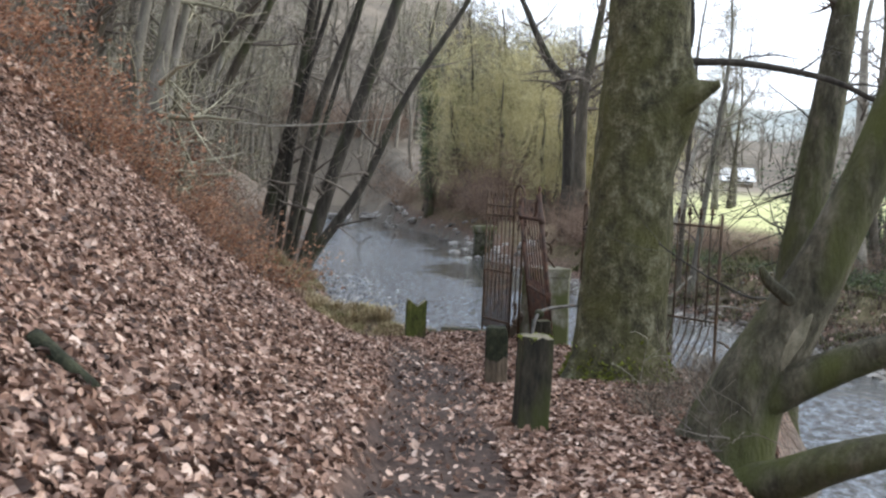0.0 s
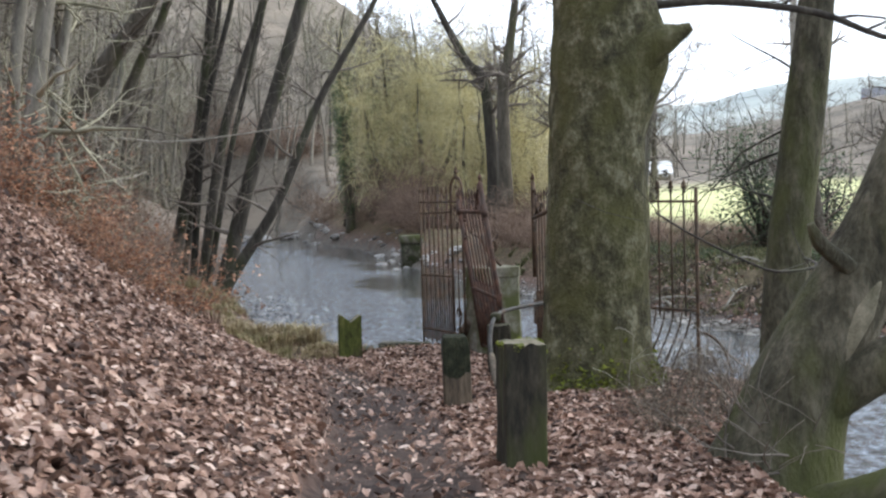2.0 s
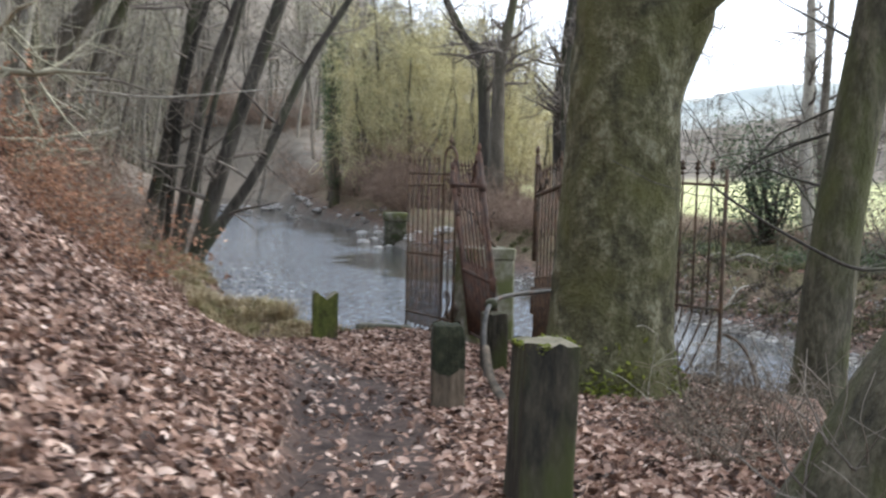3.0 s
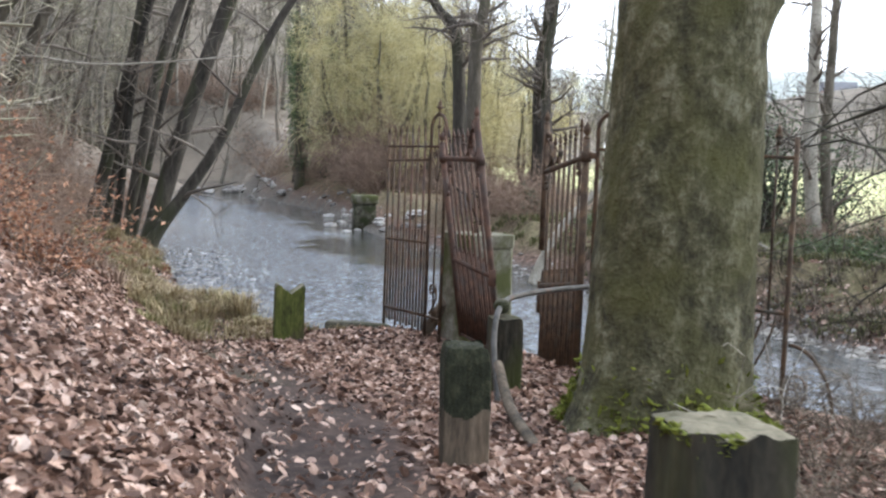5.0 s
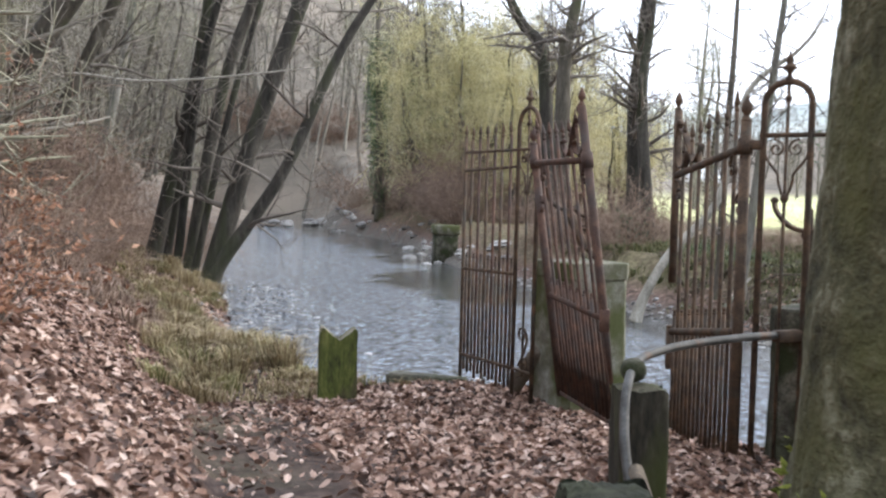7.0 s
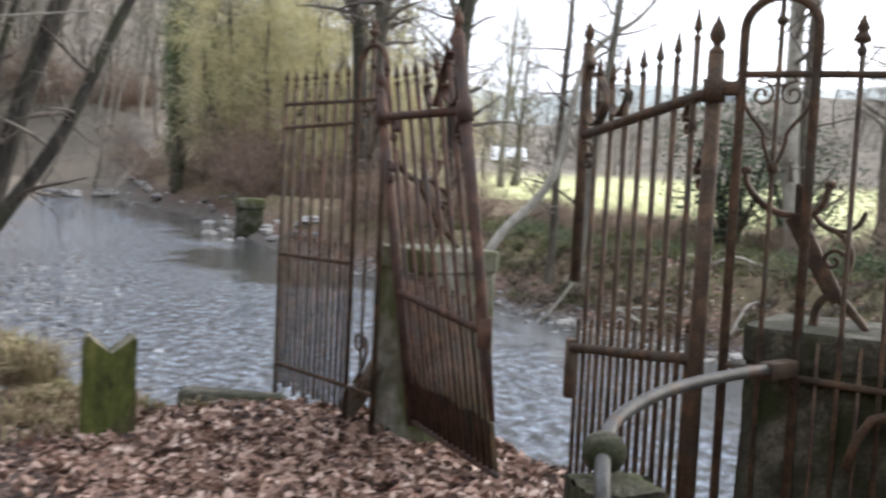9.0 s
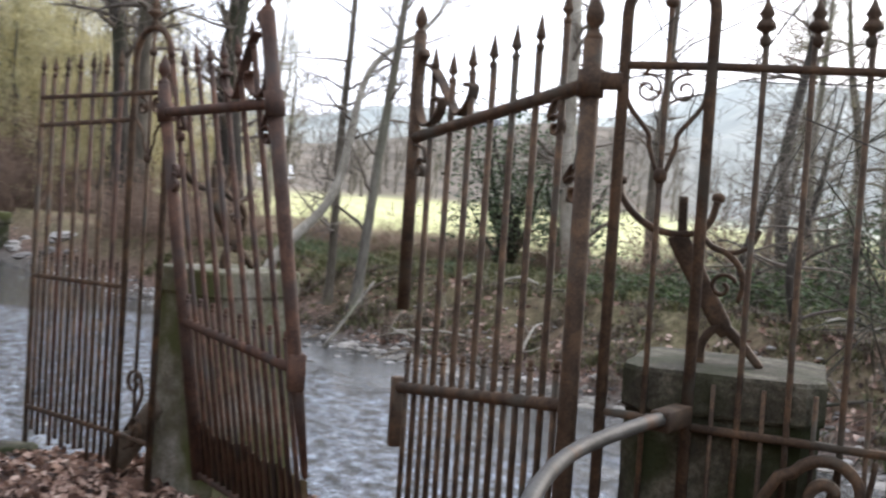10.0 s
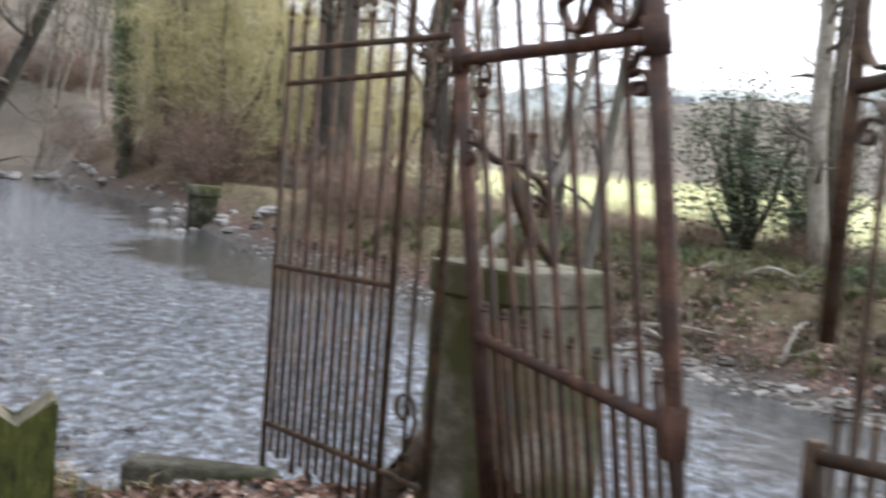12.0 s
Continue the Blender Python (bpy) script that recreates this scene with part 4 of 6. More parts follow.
# the far woods: hill, hedgerow and upper slope, as one mass of bare trees
def far_woods():
    s = Shape()
    for k in range(450):
        if k < 160:
            x, y, q = rng.uniform(-105, -8), rng.uniform(112, 205), rng.uniform(10, 16)
        elif k < 320:
            x, y, q = rng.uniform(-14, 130), rng.uniform(192, 262), rng.uniform(7, 13)
        elif k < 390:
            y = rng.uniform(60, 230)
            x, q = y * 0.5 + rng.uniform(35, 120), rng.uniform(6, 10)
        else:
            y = rng.uniform(30, 115)
            x, q = float(np.interp(y, [p[0] for p in FOOT], [p[1] for p in FOOT])) - rng.uniform(16, 44), rng.uniform(9, 13)
        z = level(x, y) - 0.3
        top = Vector((x + rng.uniform(-1, 2.5), y + rng.uniform(-1, 1), z + q))
        p = bend((x, y, z), top, 5, 0.02, rng)
        s.tube(p, [0.24, 0.2, 0.16, 0.12, 0.07, 0.03], 5, cap=False)
        for j in range(11):
            i = rng.randint(1, 5)
            limbs(s, p[i].copy(), Vector((rng.uniform(-1, 1), rng.uniform(-1, 1), rng.uniform(0.2, 1.1))), rng.uniform(2, 4.5), 0.07, 1, rng, 0.0, 0.6, 5, 3, 0.022)
    tagged(new("far_woods", s.mesh("far_woods", GREYTWIG)), "bare winter woods on the hill and along the meadow's edge", "woods", kind="stuff")


far_woods()


# ---- shrubs, brambles and grass ----
def shrub(label, at, seed, size, mat, stems=60, name="shrub", group="", leaf=None, leaf_size=0.03, leaves=0, depth=1, thin=0.003, droop=0.05):
    rng = random.Random(seed)
    ob = thing(name, label, "shrub", (*at, level(*at) - 0.03), group)
    s, tips = Shape(), []
    for k in range(stems):
        w, q = rng.uniform(0, 2 * math.pi), rng.uniform(0, 0.35) * size
        p = Vector((math.cos(w) * q, math.sin(w) * q, -0.02))
        hd = Vector((math.cos(w) * rng.uniform(0, 1), math.sin(w) * rng.uniform(0, 1), rng.uniform(0.5, 1.4)))
        limbs(s, p, hd, size * rng.uniform(0.5, 1.15), 0.006 * size + 0.003, depth, rng, droop, 0.55, 4, 4, thin)
    part("brushwood", s, mat, ob, kind="stuff")
    if leaves:
        pick = [s.v[rng.randrange(len(s.v))] for _ in range(leaves)]
        part("foliage", leaf_cloud("foliage", pick, np.full(leaves, leaf_size), leaf, seed, 0.03), leaf, ob, kind="stuff")
    return ob


beech = [shrub("young beech shrub holding copper dead leaves", (-3.6, 11.5), 300 + k, 1.1, TWIG, 34, "beech_shrub", "copper-leaved shrubs", COPPER, 0.045, 1500) for k in range(2)]
rng = random.Random(5)
for k, (x, y, sc) in enumerate([(-4.1, 11.2, 0.9), (-4.9, 12.6, 1.0), (-3.9, 13.6, 0.8), (-5.4, 14.5, 1.05), (-4.4, 16.2, 0.75), (-5.8, 17.2, 0.9), (-6.4, 19.5, 1.0), (-5.3, 20.6, 0.8), (-6.9, 22.5, 1.0),
                               (-6.6, 13.0, 1.2), (-7.2, 16.0, 1.2), (-4.6, 18.6, 0.7), (-7.9, 20.6, 1.2), (-8.8, 24.0, 1.2), (-7.6, 26.5, 1.0), (-2.45, 16.35, 0.72), (-2.9, 15.7, 0.6)]):
    m = pose(x, y, level(x, y) - 0.03, 0, 0, rng.uniform(0, 360))
    c = beech[k] if k < 2 else copy_thing(beech[k % 2], m)
    c.matrix_world = m
    c.scale = (sc, sc, sc)
brush = [shrub("tangle of reddish-brown leafless stems", (-7, 24), 320 + k, 1.7, REDTWIG, 46, "dead_shrub", "leafless shrubs", thin=0.006, depth=2) for k in range(2)]
spots = []
for k in range(56):
    y = rng.uniform(22, 64)
    fx = float(np.interp(y, [p[0] for p in FOOT], [p[1] for p in FOOT]))
    spots.append((fx - rng.uniform(1.6, 9) - (1.5 if y < 36 else 0), y, rng.uniform(0.6, 1.3)))
for k in range(26):
    spots.append((rng.uniform(-12, 1), rng.uniform(58, 84), rng.uniform(1.0, 1.9)))
for k in range(12):
    t = rng.uniform(0, 1)
    spots.append((1.2 + t * 10 + rng.uniform(0, 5), 44 - t * 14 + rng.uniform(-1, 5), rng.uniform(0.35, 0.6)))
k = 0
for x, y, sc in spots:
    if river_distance(np.array([x]), np.array([y]))[0] < 1.0:
        continue
    m = pose(x, y, level(x, y) - 0.05, 0, 0, rng.uniform(0, 360))
    c = brush[k] if k < 2 else copy_thing(brush[k % 2], m)
    c.matrix_world = m
    c.scale = (sc, sc, sc)
    k += 1
for k in range(60):
    y = rng.uniform(25, 48)
    fx = float(np.interp(y, [p[0] for p in FOOT], [p[1] for p in FOOT]))
    x, sc = fx - rng.uniform(0.8, 9), rng.uniform(0.35, 0.7)
    m = pose(x, y, level(x, y) - 0.05, 0, 0, rng.uniform(0, 360))
    c = copy_thing(brush[k % 2], m)
    c.scale = (sc, sc, sc)
# a few pale shoots in front of the great tree
for k, (x, y) in enumerate([(2.9, 13.75)]):
    shrub("thin pale bramble shoots against the great tree", (x, y), 360 + k, 0.7, PALEBARK, 3, "bramble_shoot", "pale shoots", depth=1, thin=0.0028, droop=0.1)
for k in range(16):
    x, y = rng.uniform(-44, -22), rng.uniform(126.5, 136)
    c = copy_thing(brush[k % 2], pose(x, y, level(x, y) - 0.1, 0, 0, rng.uniform(0, 360)))
    c.scale = (2.2, 2.2, 1.8)
for k in range(9):
    x = rng.uniform(11, 18)
    y = 38 - x * 0.55 + rng.uniform(-1.5, 4)
    c = copy_thing(brush[k % 2], pose(x, y, level(x, y) - 0.05, 0, 0, rng.uniform(0, 360)))
    c.scale = (0.8, 0.8, 0.75)
c = copy_thing(brush[0], pose(-14.2, 86.5, level(-14.2, 86.5) - 0.1, 0, 0, 40))
c.scale = (1.7, 1.7, 1.7)
for k, (x, y, sc) in enumerate([(0.4, 44.5, 0.85), (1.6, 43.0, 0.9), (2.6, 41.0, 0.8), (1.0, 46.5, 1.0), (3.4, 42.8, 0.85), (2.2, 45.2, 0.95)]):
    c = copy_thing(brush[k % 2], pose(x, y, level(x, y) - 0.05, 0, 0, 70 * k))
    c.scale = (sc, sc, sc)
thicket = [shrub("low green bramble thicket on the opposite bank", (9.6, 29.4), 380 + k, 0.95, TWIG, 40, "bramble_thicket", "green bramble thickets", IVY, 0.055, 1500, depth=1, thin=0.004, droop=0.12) for k in range(2)]
for k, (x, y, sc) in enumerate([(9.4, 29.2, 0.95), (10.4, 28.2, 1.05), (11.3, 29.6, 1.1), (8.6, 30.8, 0.8), (12.2, 27.4, 1.0), (10.2, 30.6, 0.95), (4.5, 38.8, 0.75), (5.4, 37.4, 0.6), (6.8, 34.2, 0.55), (13.2, 28.6, 1.1)]):
    c = thicket[k] if k < 2 else copy_thing(thicket[k % 2], pose(x, y, 0))
    c.matrix_world = pose(x, y, level(x, y) - 0.05, 0, 0, 57 * k)
    c.scale = (sc, sc, sc * 0.85)
for k, (x, y, sc) in enumerate([(-11.6, 42.0, 0.8), (-12.6, 43.5, 0.9), (-11.2, 44.6, 0.8), (-13.2, 41.4, 0.9), (-12.2, 46.0, 1.0), (-10.9, 41.2, 0.55), (-13.6, 44.6, 1.0)]):
    c = copy_thing(brush[k % 2], pose(x, y, level(x, y) - 0.05, 0, 0, 83 * k))
    c.scale = (sc, sc, sc)
# brambles on the brink below the great tree
for k, (x, y, sz) in enumerate([(3.1, 13.3, 0.55), (3.3, 12.2, 0.6), (3.35, 11.2, 0.6), (2.75, 12.3, 0.4), (3.75, 14.6, 0.6), (2.7, 11.2, 0.35), (3.5, 15.6, 0.5)]):
    shrub("bare brown bramble tangle on the river brink", (x, y), 340 + k, sz, DEBRIS, 46, "bramble", "brambles on the brink", depth=1, thin=0.0022, droop=0.16)


def holly(at, seed, size, n):
    rng = random.Random(seed)
    ob = thing("evergreen_shrub", "dark evergreen holly bush on the opposite bank", "shrub", (*at, level(*at) - 0.05), "evergreen bushes")
    s = Shape()
    tips = []
    for k in range(16):
        w = rng.uniform(0, 2 * math.pi)
        top = Vector((math.cos(w) * rng.uniform(0.2, 0.9), math.sin(w) * rng.uniform(0.2, 0.9), rng.uniform(0.8, 2.2))) * size
        p = bend((0, 0, 0), top, 5, 0.05, rng)
        part("stem", Shape().tube(p, [0.05 * size, 0.04 * size, 0.03 * size, 0.02 * size, 0.012 * size, 0.005], 6), DARKBARK, ob)
        for q in p[2:]:
            for j in range(n // 80):
                c = q + Vector([rng.gauss(0, 0.30 * size), rng.gauss(0, 0.30 * size), rng.gauss(0, 0.14 * size)])
                tips.append(c)
    pts = [tuple(t + Vector([rng.gauss(0, 0.1 * size) for _ in range(3)])) for t in tips for _ in range(6)]
    part("foliage", leaf_cloud("foliage", pts, np.full(len(pts), 0.062), EVERGREEN, seed, 0.03), EVERGREEN, ob, kind="stuff")


holly((8.9, 36.8), 1, 1.7, 900)
holly((10.8, 38.0), 2, 1.5, 700)
holly((3.0, 42.5), 3, 0.55, 200)
holly((12.5, 29.5), 4, 0.8, 300)
holly((14.0, 31.5), 5, 0.95, 300)


def tufts(name, label, spots, mat, seed, blades, height, lean=0.5, width=0.006):
    """Grass blades as one mesh."""
    rg = np.random.default_rng(seed)
    base = np.repeat(np.array(spots)[:, :2], blades, 0)
    n = len(base)
    w = rg.uniform(0, 2 * np.pi, n)
    r = np.abs(rg.normal(0, 0.13, n))
    x, y = base[:, 0] + np.cos(w) * r, base[:, 1] + np.sin(w) * r
    z = land(x, y)[0]
    h = height * rg.uniform(0.45, 1.2, n) * np.repeat(np.array(spots)[:, 2], blades)
    a = rg.normal(w, 0.6, n)
    l = lean * rg.uniform(0.2, 1.3, n) * h
    wd = width * rg.uniform(0.7, 1.6, n)
    px, py = -np.sin(a) * wd, np.cos(a) * wd
    root, mid, tip = np.stack([x, y, z - 0.01], 1), np.stack([x + np.cos(a) * l * 0.35, y + np.sin(a) * l * 0.35, z + h * 0.65], 1), np.stack([x + np.cos(a) * l, y + np.sin(a) * l, z + h * (1 - 0.3 * lean)], 1)
    side = np.stack([px, py, np.zeros(n)], 1)
    verts = np.stack([root - side, root + side, mid + side * 0.8, mid - side * 0.8, tip], 1).reshape(-1, 3)
    i = np.arange(n) * 5
    faces = np.concatenate([np.stack([i, i + 1, i + 2], 1), np.stack([i, i + 2, i + 3], 1), np.stack([i + 3, i + 2, i + 4], 1)])
    tagged(new(name, quads_mesh(name, verts, faces, mat)), label, "grass", kind="stuff")


rng = random.Random(19)
sp = []
for k in range(800):
    y = rng.uniform(21, 52)
    fx = float(np.interp(y, [p[0] for p in FOOT], [p[1] for p in FOOT]))
    sp.append((fx - abs(rng.gauss(0, 4.0)) + 0.3, y, rng.uniform(0.5, 1.3)))
tufts("bracken_litter", "dead russet bracken and grass over the wooded slope", sp, REDTWIG, 8, 60, 0.30, 1.0, 0.009)
rng = random.Random(9)
sp = []
for k in range(74):
    y = rng.uniform(19.5, 40)
    fx = float(np.interp(y, [p[0] for p in FOOT], [p[1] for p in FOOT]))
    x = fx + rng.uniform(-0.5, 2.2)
    if river_distance(np.array([x]), np.array([y]))[0] > 0.35 and not (x > fx + 0.25 and y < 21):
        sp.append((x, y, rng.uniform(0.35, 1.45)))
for k in range(11):
    t = rng.uniform(0, 1)
    cx, cy, q = -2.5 - 2.5 * t + rng.gauss(0, 0.4), 22.2 + 5.0 * t + rng.gauss(0, 0.5), rng.uniform(0.7, 1.7)
    for j in range(4):
        x, y = cx + rng.gauss(0, 0.2), cy + rng.gauss(0, 0.25)
        if river_distance(np.array([x]), np.array([y]))[0] > 0.2:
            sp.append((x, y, q * rng.uniform(0.6, 1.1)))
tufts("dry_grass", "tufts of dry straw-coloured grass on the bank", sp, DRYGRASS, 1, 200, 0.36, 1.0, 0.007)
sp2 = [(x + rng.uniform(-.3, .3), y + rng.uniform(-.3, .3), s * 1.1) for x, y, s in sp if rng.random() < 0.75]
tufts("green_grass", "yellow-green tussock grass along the bank", sp2, TUSSOCK, 2, 130, 0.27, 0.9, 0.007)
sp3 = []
for k in range(1100):
    t = rng.uniform(0, 1)
    x, y = 1.5 + t * 11 + rng.uniform(-1, 6), 42 - t * 17 + rng.uniform(-2, 6)
    if river_distance(np.array([x]), np.array([y]))[0] > 1.1 and x > 1:
        sp3.append((x, y, rng.uniform(0.5, 1.2)))
tufts("bank_grass", "rough green and straw grass on the opposite bank", sp3, GREENGRASS, 3, 40, 0.28, 0.8, 0.012)
sp5 = []
while len(sp5) < 1900:
    x, y = rng.uniform(3.5, 15), rng.uniform(18, 40)
    d = river_distance(np.array([x]), np.array([y]))[0]
    if 0.45 < d < 5.5 and x > 0.25 * (38 - y) and rng.random() < 0.25 + 0.75 * (math.sin(x * 1.9 + y) * math.sin(y * 1.3 - x) > -0.1):
        sp5.append((x, y, rng.uniform(0.4, 1.5)))
tufts("bank_moss_grass", "mossy green grass growing through the litter of the opposite bank", sp5[:900], GREENGRASS, 5, 26, 0.13, 1.0, 0.010)
tufts("bank_dead_stems", "dead brown stalks and bracken on the opposite bank", sp5[900:], DEBRIS, 6, 22, 0.17, 1.3, 0.008)
sp4 = [(-0.75 - 0.02 * k + rng.uniform(-.4, .3), 21.5 + rng.uniform(-.3, .4), 0.6) for k in range(14)] + [(-1.6 + rng.uniform(-.5, .3), 20.6 + rng.uniform(-.6, .6), 0.8) for k in range(16)]
tufts("waterside_grass", "sparse pale grass at the ford", sp4, DRYGRASS, 4, 40, 0.2, 0.9, 0.006)


# ---- fallen leaves ----
def fallen_leaves(name, label, n, region, seed, size, keep):
    rg = np.random.default_rng(seed)
    x, y = rg.uniform(region[0], region[1], n), rg.uniform(region[2], region[3], n)
    z, masks = land(x, y)
    d = river_distance(x, y)
    ok = keep(x, y, d, masks, rg)
    x, y, z = x[ok], y[ok], z[ok]
    n = len(x)
    e = 0.03
    gx, gy = (land(x + e, y)[0] - z) / e, (land(x, y + e)[0] - z) / e
    nrm = np.stack([-gx, -gy, np.ones(n)], 1)
    nrm /= np.linalg.norm(nrm, axis=1)[:, None]
    nrm += rg.normal(0, 0.52, (n, 3))
    nrm /= np.linalg.norm(nrm, axis=1)[:, None]
    a = np.cross(nrm, rg.normal(0, 1, (n, 3)))
    a /= np.linalg.norm(a, axis=1)[:, None]
    b = np.cross(nrm, a)
    s = (size * rg.uniform(0.55, 1.35, n))[:, None]
    curl = (rg.normal(0.18, 0.25, n))[:, None] * s
    wide = rg.uniform(0.45, 0.75, n)[:, None] * s
    c = np.stack([x, y, z + rg.uniform(0.004, 0.05, n)], 1)
    up = nrm
    pts = [c - a * s, c - a * s * 0.45 + b * wide * 0.8 + up * curl, c + a * s * 0.35 + b * wide + up * curl * 0.8, c + a * s + up * curl * 0.5,
           c + a * s * 0.4 - b * wide * 0.9 + up * curl, c - a * s * 0.45 - b * wide * 0.85 + up * curl * 1.1]
    verts = np.stack(pts, 1).reshape(-1, 3)
    i = np.arange(n) * 6
    faces = np.concatenate([np.stack([i, i + 1, i + 2], 1), np.stack([i, i + 2, i + 3], 1), np.stack([i, i + 3, i + 4], 1), np.stack([i, i + 4, i + 5], 1)])
    tagged(new(name, quads_mesh(name, verts, faces, LITTER)), label, "leaves", kind="stuff")


def litter_rule(x, y, d, masks, rg):
    p = 1 - 0.975 * np.minimum(1, 1.25 * masks["soil"])
    p = np.where(y > 17, 0.12 + 0.88 * p, p) * (1 - 0.75 * masks["grass"])
    p = np.maximum(p, np.where(y > 9, 0.055, 0.04))
    p = np.where(d < 0.25, 0.0, p)
    return rg.uniform(0, 1, len(x)) < p


fallen_leaves("fallen_leaves", "thick carpet of fallen brown beech leaves", 150000, (-4.2, 4.2, 1.3, 13.0), 1, 0.035, litter_rule)
fallen_leaves("fallen_leaves", "thick carpet of fallen brown beech leaves", 98000, (-6.5, 3.6, 13.0, 22.3), 2, 0.037, litter_rule)
fallen_leaves("leaf_fragments", "trodden scraps of leaf on the soil path", 26000, (-3.2, 2.4, 4.0, 21.0), 6, 0.017,
              lambda x, y, d, masks, rg: (d > 0.3) & (masks["soil"] > 0.12) & (rg.uniform(0, 1, len(x)) < 0.45 + 0.55 * wobble(x, y, 2.7, 5.0)))
fallen_leaves("fallen_leaves", "thin drift of fallen leaves up the slope", 30000, (-14, -3.5, 6.0, 34.0), 3, 0.065, litter_rule)
fallen_leaves("fallen_leaves", "brown leaves lying on the opposite bank", 52000, (3.5, 16, 17.0, 40.0), 4, 0.05,
              lambda x, y, d, masks, rg: (d > 0.3) & (x > 3.5) & (rg.uniform(0, 1, len(x)) < np.exp(-np.maximum(0, d - 3) / 3) * (0.25 + 0.75 * smooth01(wobble(x, y, 0.7, 1.3), -0.2, 0.5)) * smooth01(x + y * 0.5, 18.5, 22)))


# ---- stones, debris and the river's margins ----
def pebbles(name, label, spots, seed, size, mat=STONE):
    rg = np.random.default_rng(seed)
    verts, faces = [], []
    for x, y, z, q in spots:
        r = size * q
        bx, by, bz = r * rg.uniform(0.8, 1.5), r * rg.uniform(0.7, 1.2), r * rg.uniform(0.4, 0.75)
        t = rg.uniform(0, 6.28)
        o = len(verts)
        for zz, rr in ((-0.8, 0.6), (0.0, 1.0), (0.65, 0.7), (0.95, 0.22)):
            for k in range(7):
                w = 6.283 * k / 7 + zz
                u = rr * (1 + rg.uniform(-0.16, 0.16))
                px, py = math.cos(w) * u * bx, math.sin(w) * u * by
                verts.append((x + px * math.cos(t) - py * math.sin(t), y + px * math.sin(t) + py * math.cos(t), z + zz * bz))
        for i in range(3):
            for k in range(7):
                faces.append((o + i * 7 + k, o + i * 7 + (k + 1) % 7, o + i * 7 + 7 + (k + 1) % 7, o + i * 7 + 7 + k))
        for k in range(7):
            faces.append((o + 21 + k, o + 21 + (k + 1) % 7, o + 21 + (k + 2) % 7, o + 21 + (k + 3) % 7))
    me = quads_mesh(name, np.array(verts), np.array(faces), mat)
    tagged(new(name, me), label, "stones", kind="stuff")


rng = random.Random(12)


def edge_spots(line, n, spread, bias=0.0):
    out = []
    lens = [math.hypot(b[0] - a[0], b[1] - a[1]) for a, b in zip(line, line[1:])]
    for _ in range(n):
        k = rng.choices(range(len(lens)), lens)[0]
        t = rng.random()
        a, b = line[k], line[k + 1]
        x, y = a[0] + (b[0] - a[0]) * t + rng.gauss(bias, spread), a[1] + (b[1] - a[1]) * t + rng.gauss(0, spread)
        out.append((x, y, max(level(x, y), WATER - 0.03), rng.uniform(0.35, 1.6)))
    return out


pebbles("shingle", "grey stones and shingle along the far waterline", edge_spots(FAR_BANK[5:13], 900, 0.30, 0.20), 1, 0.055)
pebbles("shingle", "grey stones at the near water margin", edge_spots(NEAR_BANK[9:13], 140, 0.30) + edge_spots(NEAR_BANK[12:17], 900, 0.65, 0.45), 2, 0.062, WETSTONE)
pebbles("edge_stones", "pale flat stones lining the opposite waterline", edge_spots(FAR_BANK[7:13], 190, 0.14, 0.16), 7, 0.11, PALESTONE)
pebbles("boulders", "pale boulders and debris at the head of the reach", edge_spots(FAR_BANK[1:6], 80, 0.7, 0.4), 3, 0.22)
pebbles("boulders", "boulders breaking the far riffle", [(rng.uniform(-20, -11), rng.uniform(82, 94), WATER + 0.1, rng.uniform(0.5, 1.6)) for _ in range(40)], 4, 0.45)
pebbles("shingle", "pale leaf-strewn stones on the opposite bank", [(x, y, level(x, y) + 0.02, rng.uniform(0.4, 1.6)) for x, y in [(rng.uniform(4, 10), rng.uniform(19, 33)) for _ in range(900)]
                                                          if 0 < river_distance(np.array([x]), np.array([y]))[0] < 2.2], 5, 0.034, STONE)


def stick(label, pts, r0, r1, mat, seed, name="fallen_branch", twigs=0, group=""):
    rg = random.Random(seed)
    o = Vector(pts[0])
    ob = thing(name, label, "branch", o, group)
    s = Shape()
    p, r = refine([Vector(q) - o for q in pts], [r0 + (r1 - r0) * i / (len(pts) - 1) for i in range(len(pts))], 4)
    bark_tube(s, p, r, rg, 9, 0.12)
    for k in range(twigs):
        i = rg.randint(1, len(p) - 1)
        q = Shape()
        limbs(q, p[i].copy(), Vector((rg.uniform(-1, 1), rg.uniform(-1, 1), rg.uniform(0, 1))), rg.uniform(0.3, 0.9), r[i] * 0.5, 0, rg, 0, 0.5, 3, 4, 0.003)
        part("shoot", q, mat, ob)
    part("stem", s, mat, ob)
    return ob


stick("pale broken pole leaning on the opposite bank", [(3.45, 29.6, -1.95), (3.9, 30.2, -1.55), (4.45, 30.9, -1.05)], 0.034, 0.022, GREYBARK, 1)
stick("crooked bare branch reaching over the brink", [(2.7, 11.5, 0.72), (2.96, 11.5, 0.55), (3.32, 11.5, 0.36), (3.57, 11.6, 0.27), (3.92, 11.9, 0.28), (4.0, 12.6, 0.3)], 0.006, 0.014, DARKBARK, 2, twigs=5)
stick("knotted fallen pole among the leaves", [(1.36, 15.25, -0.85), (1.42, 14.6, -0.98), (1.50, 14.1, -1.03), (1.60, 13.4, -1.02), (1.70, 12.5, -0.93), (1.8, 11.6, -0.86)], 0.035, 0.045, BROWNWOOD, 3)
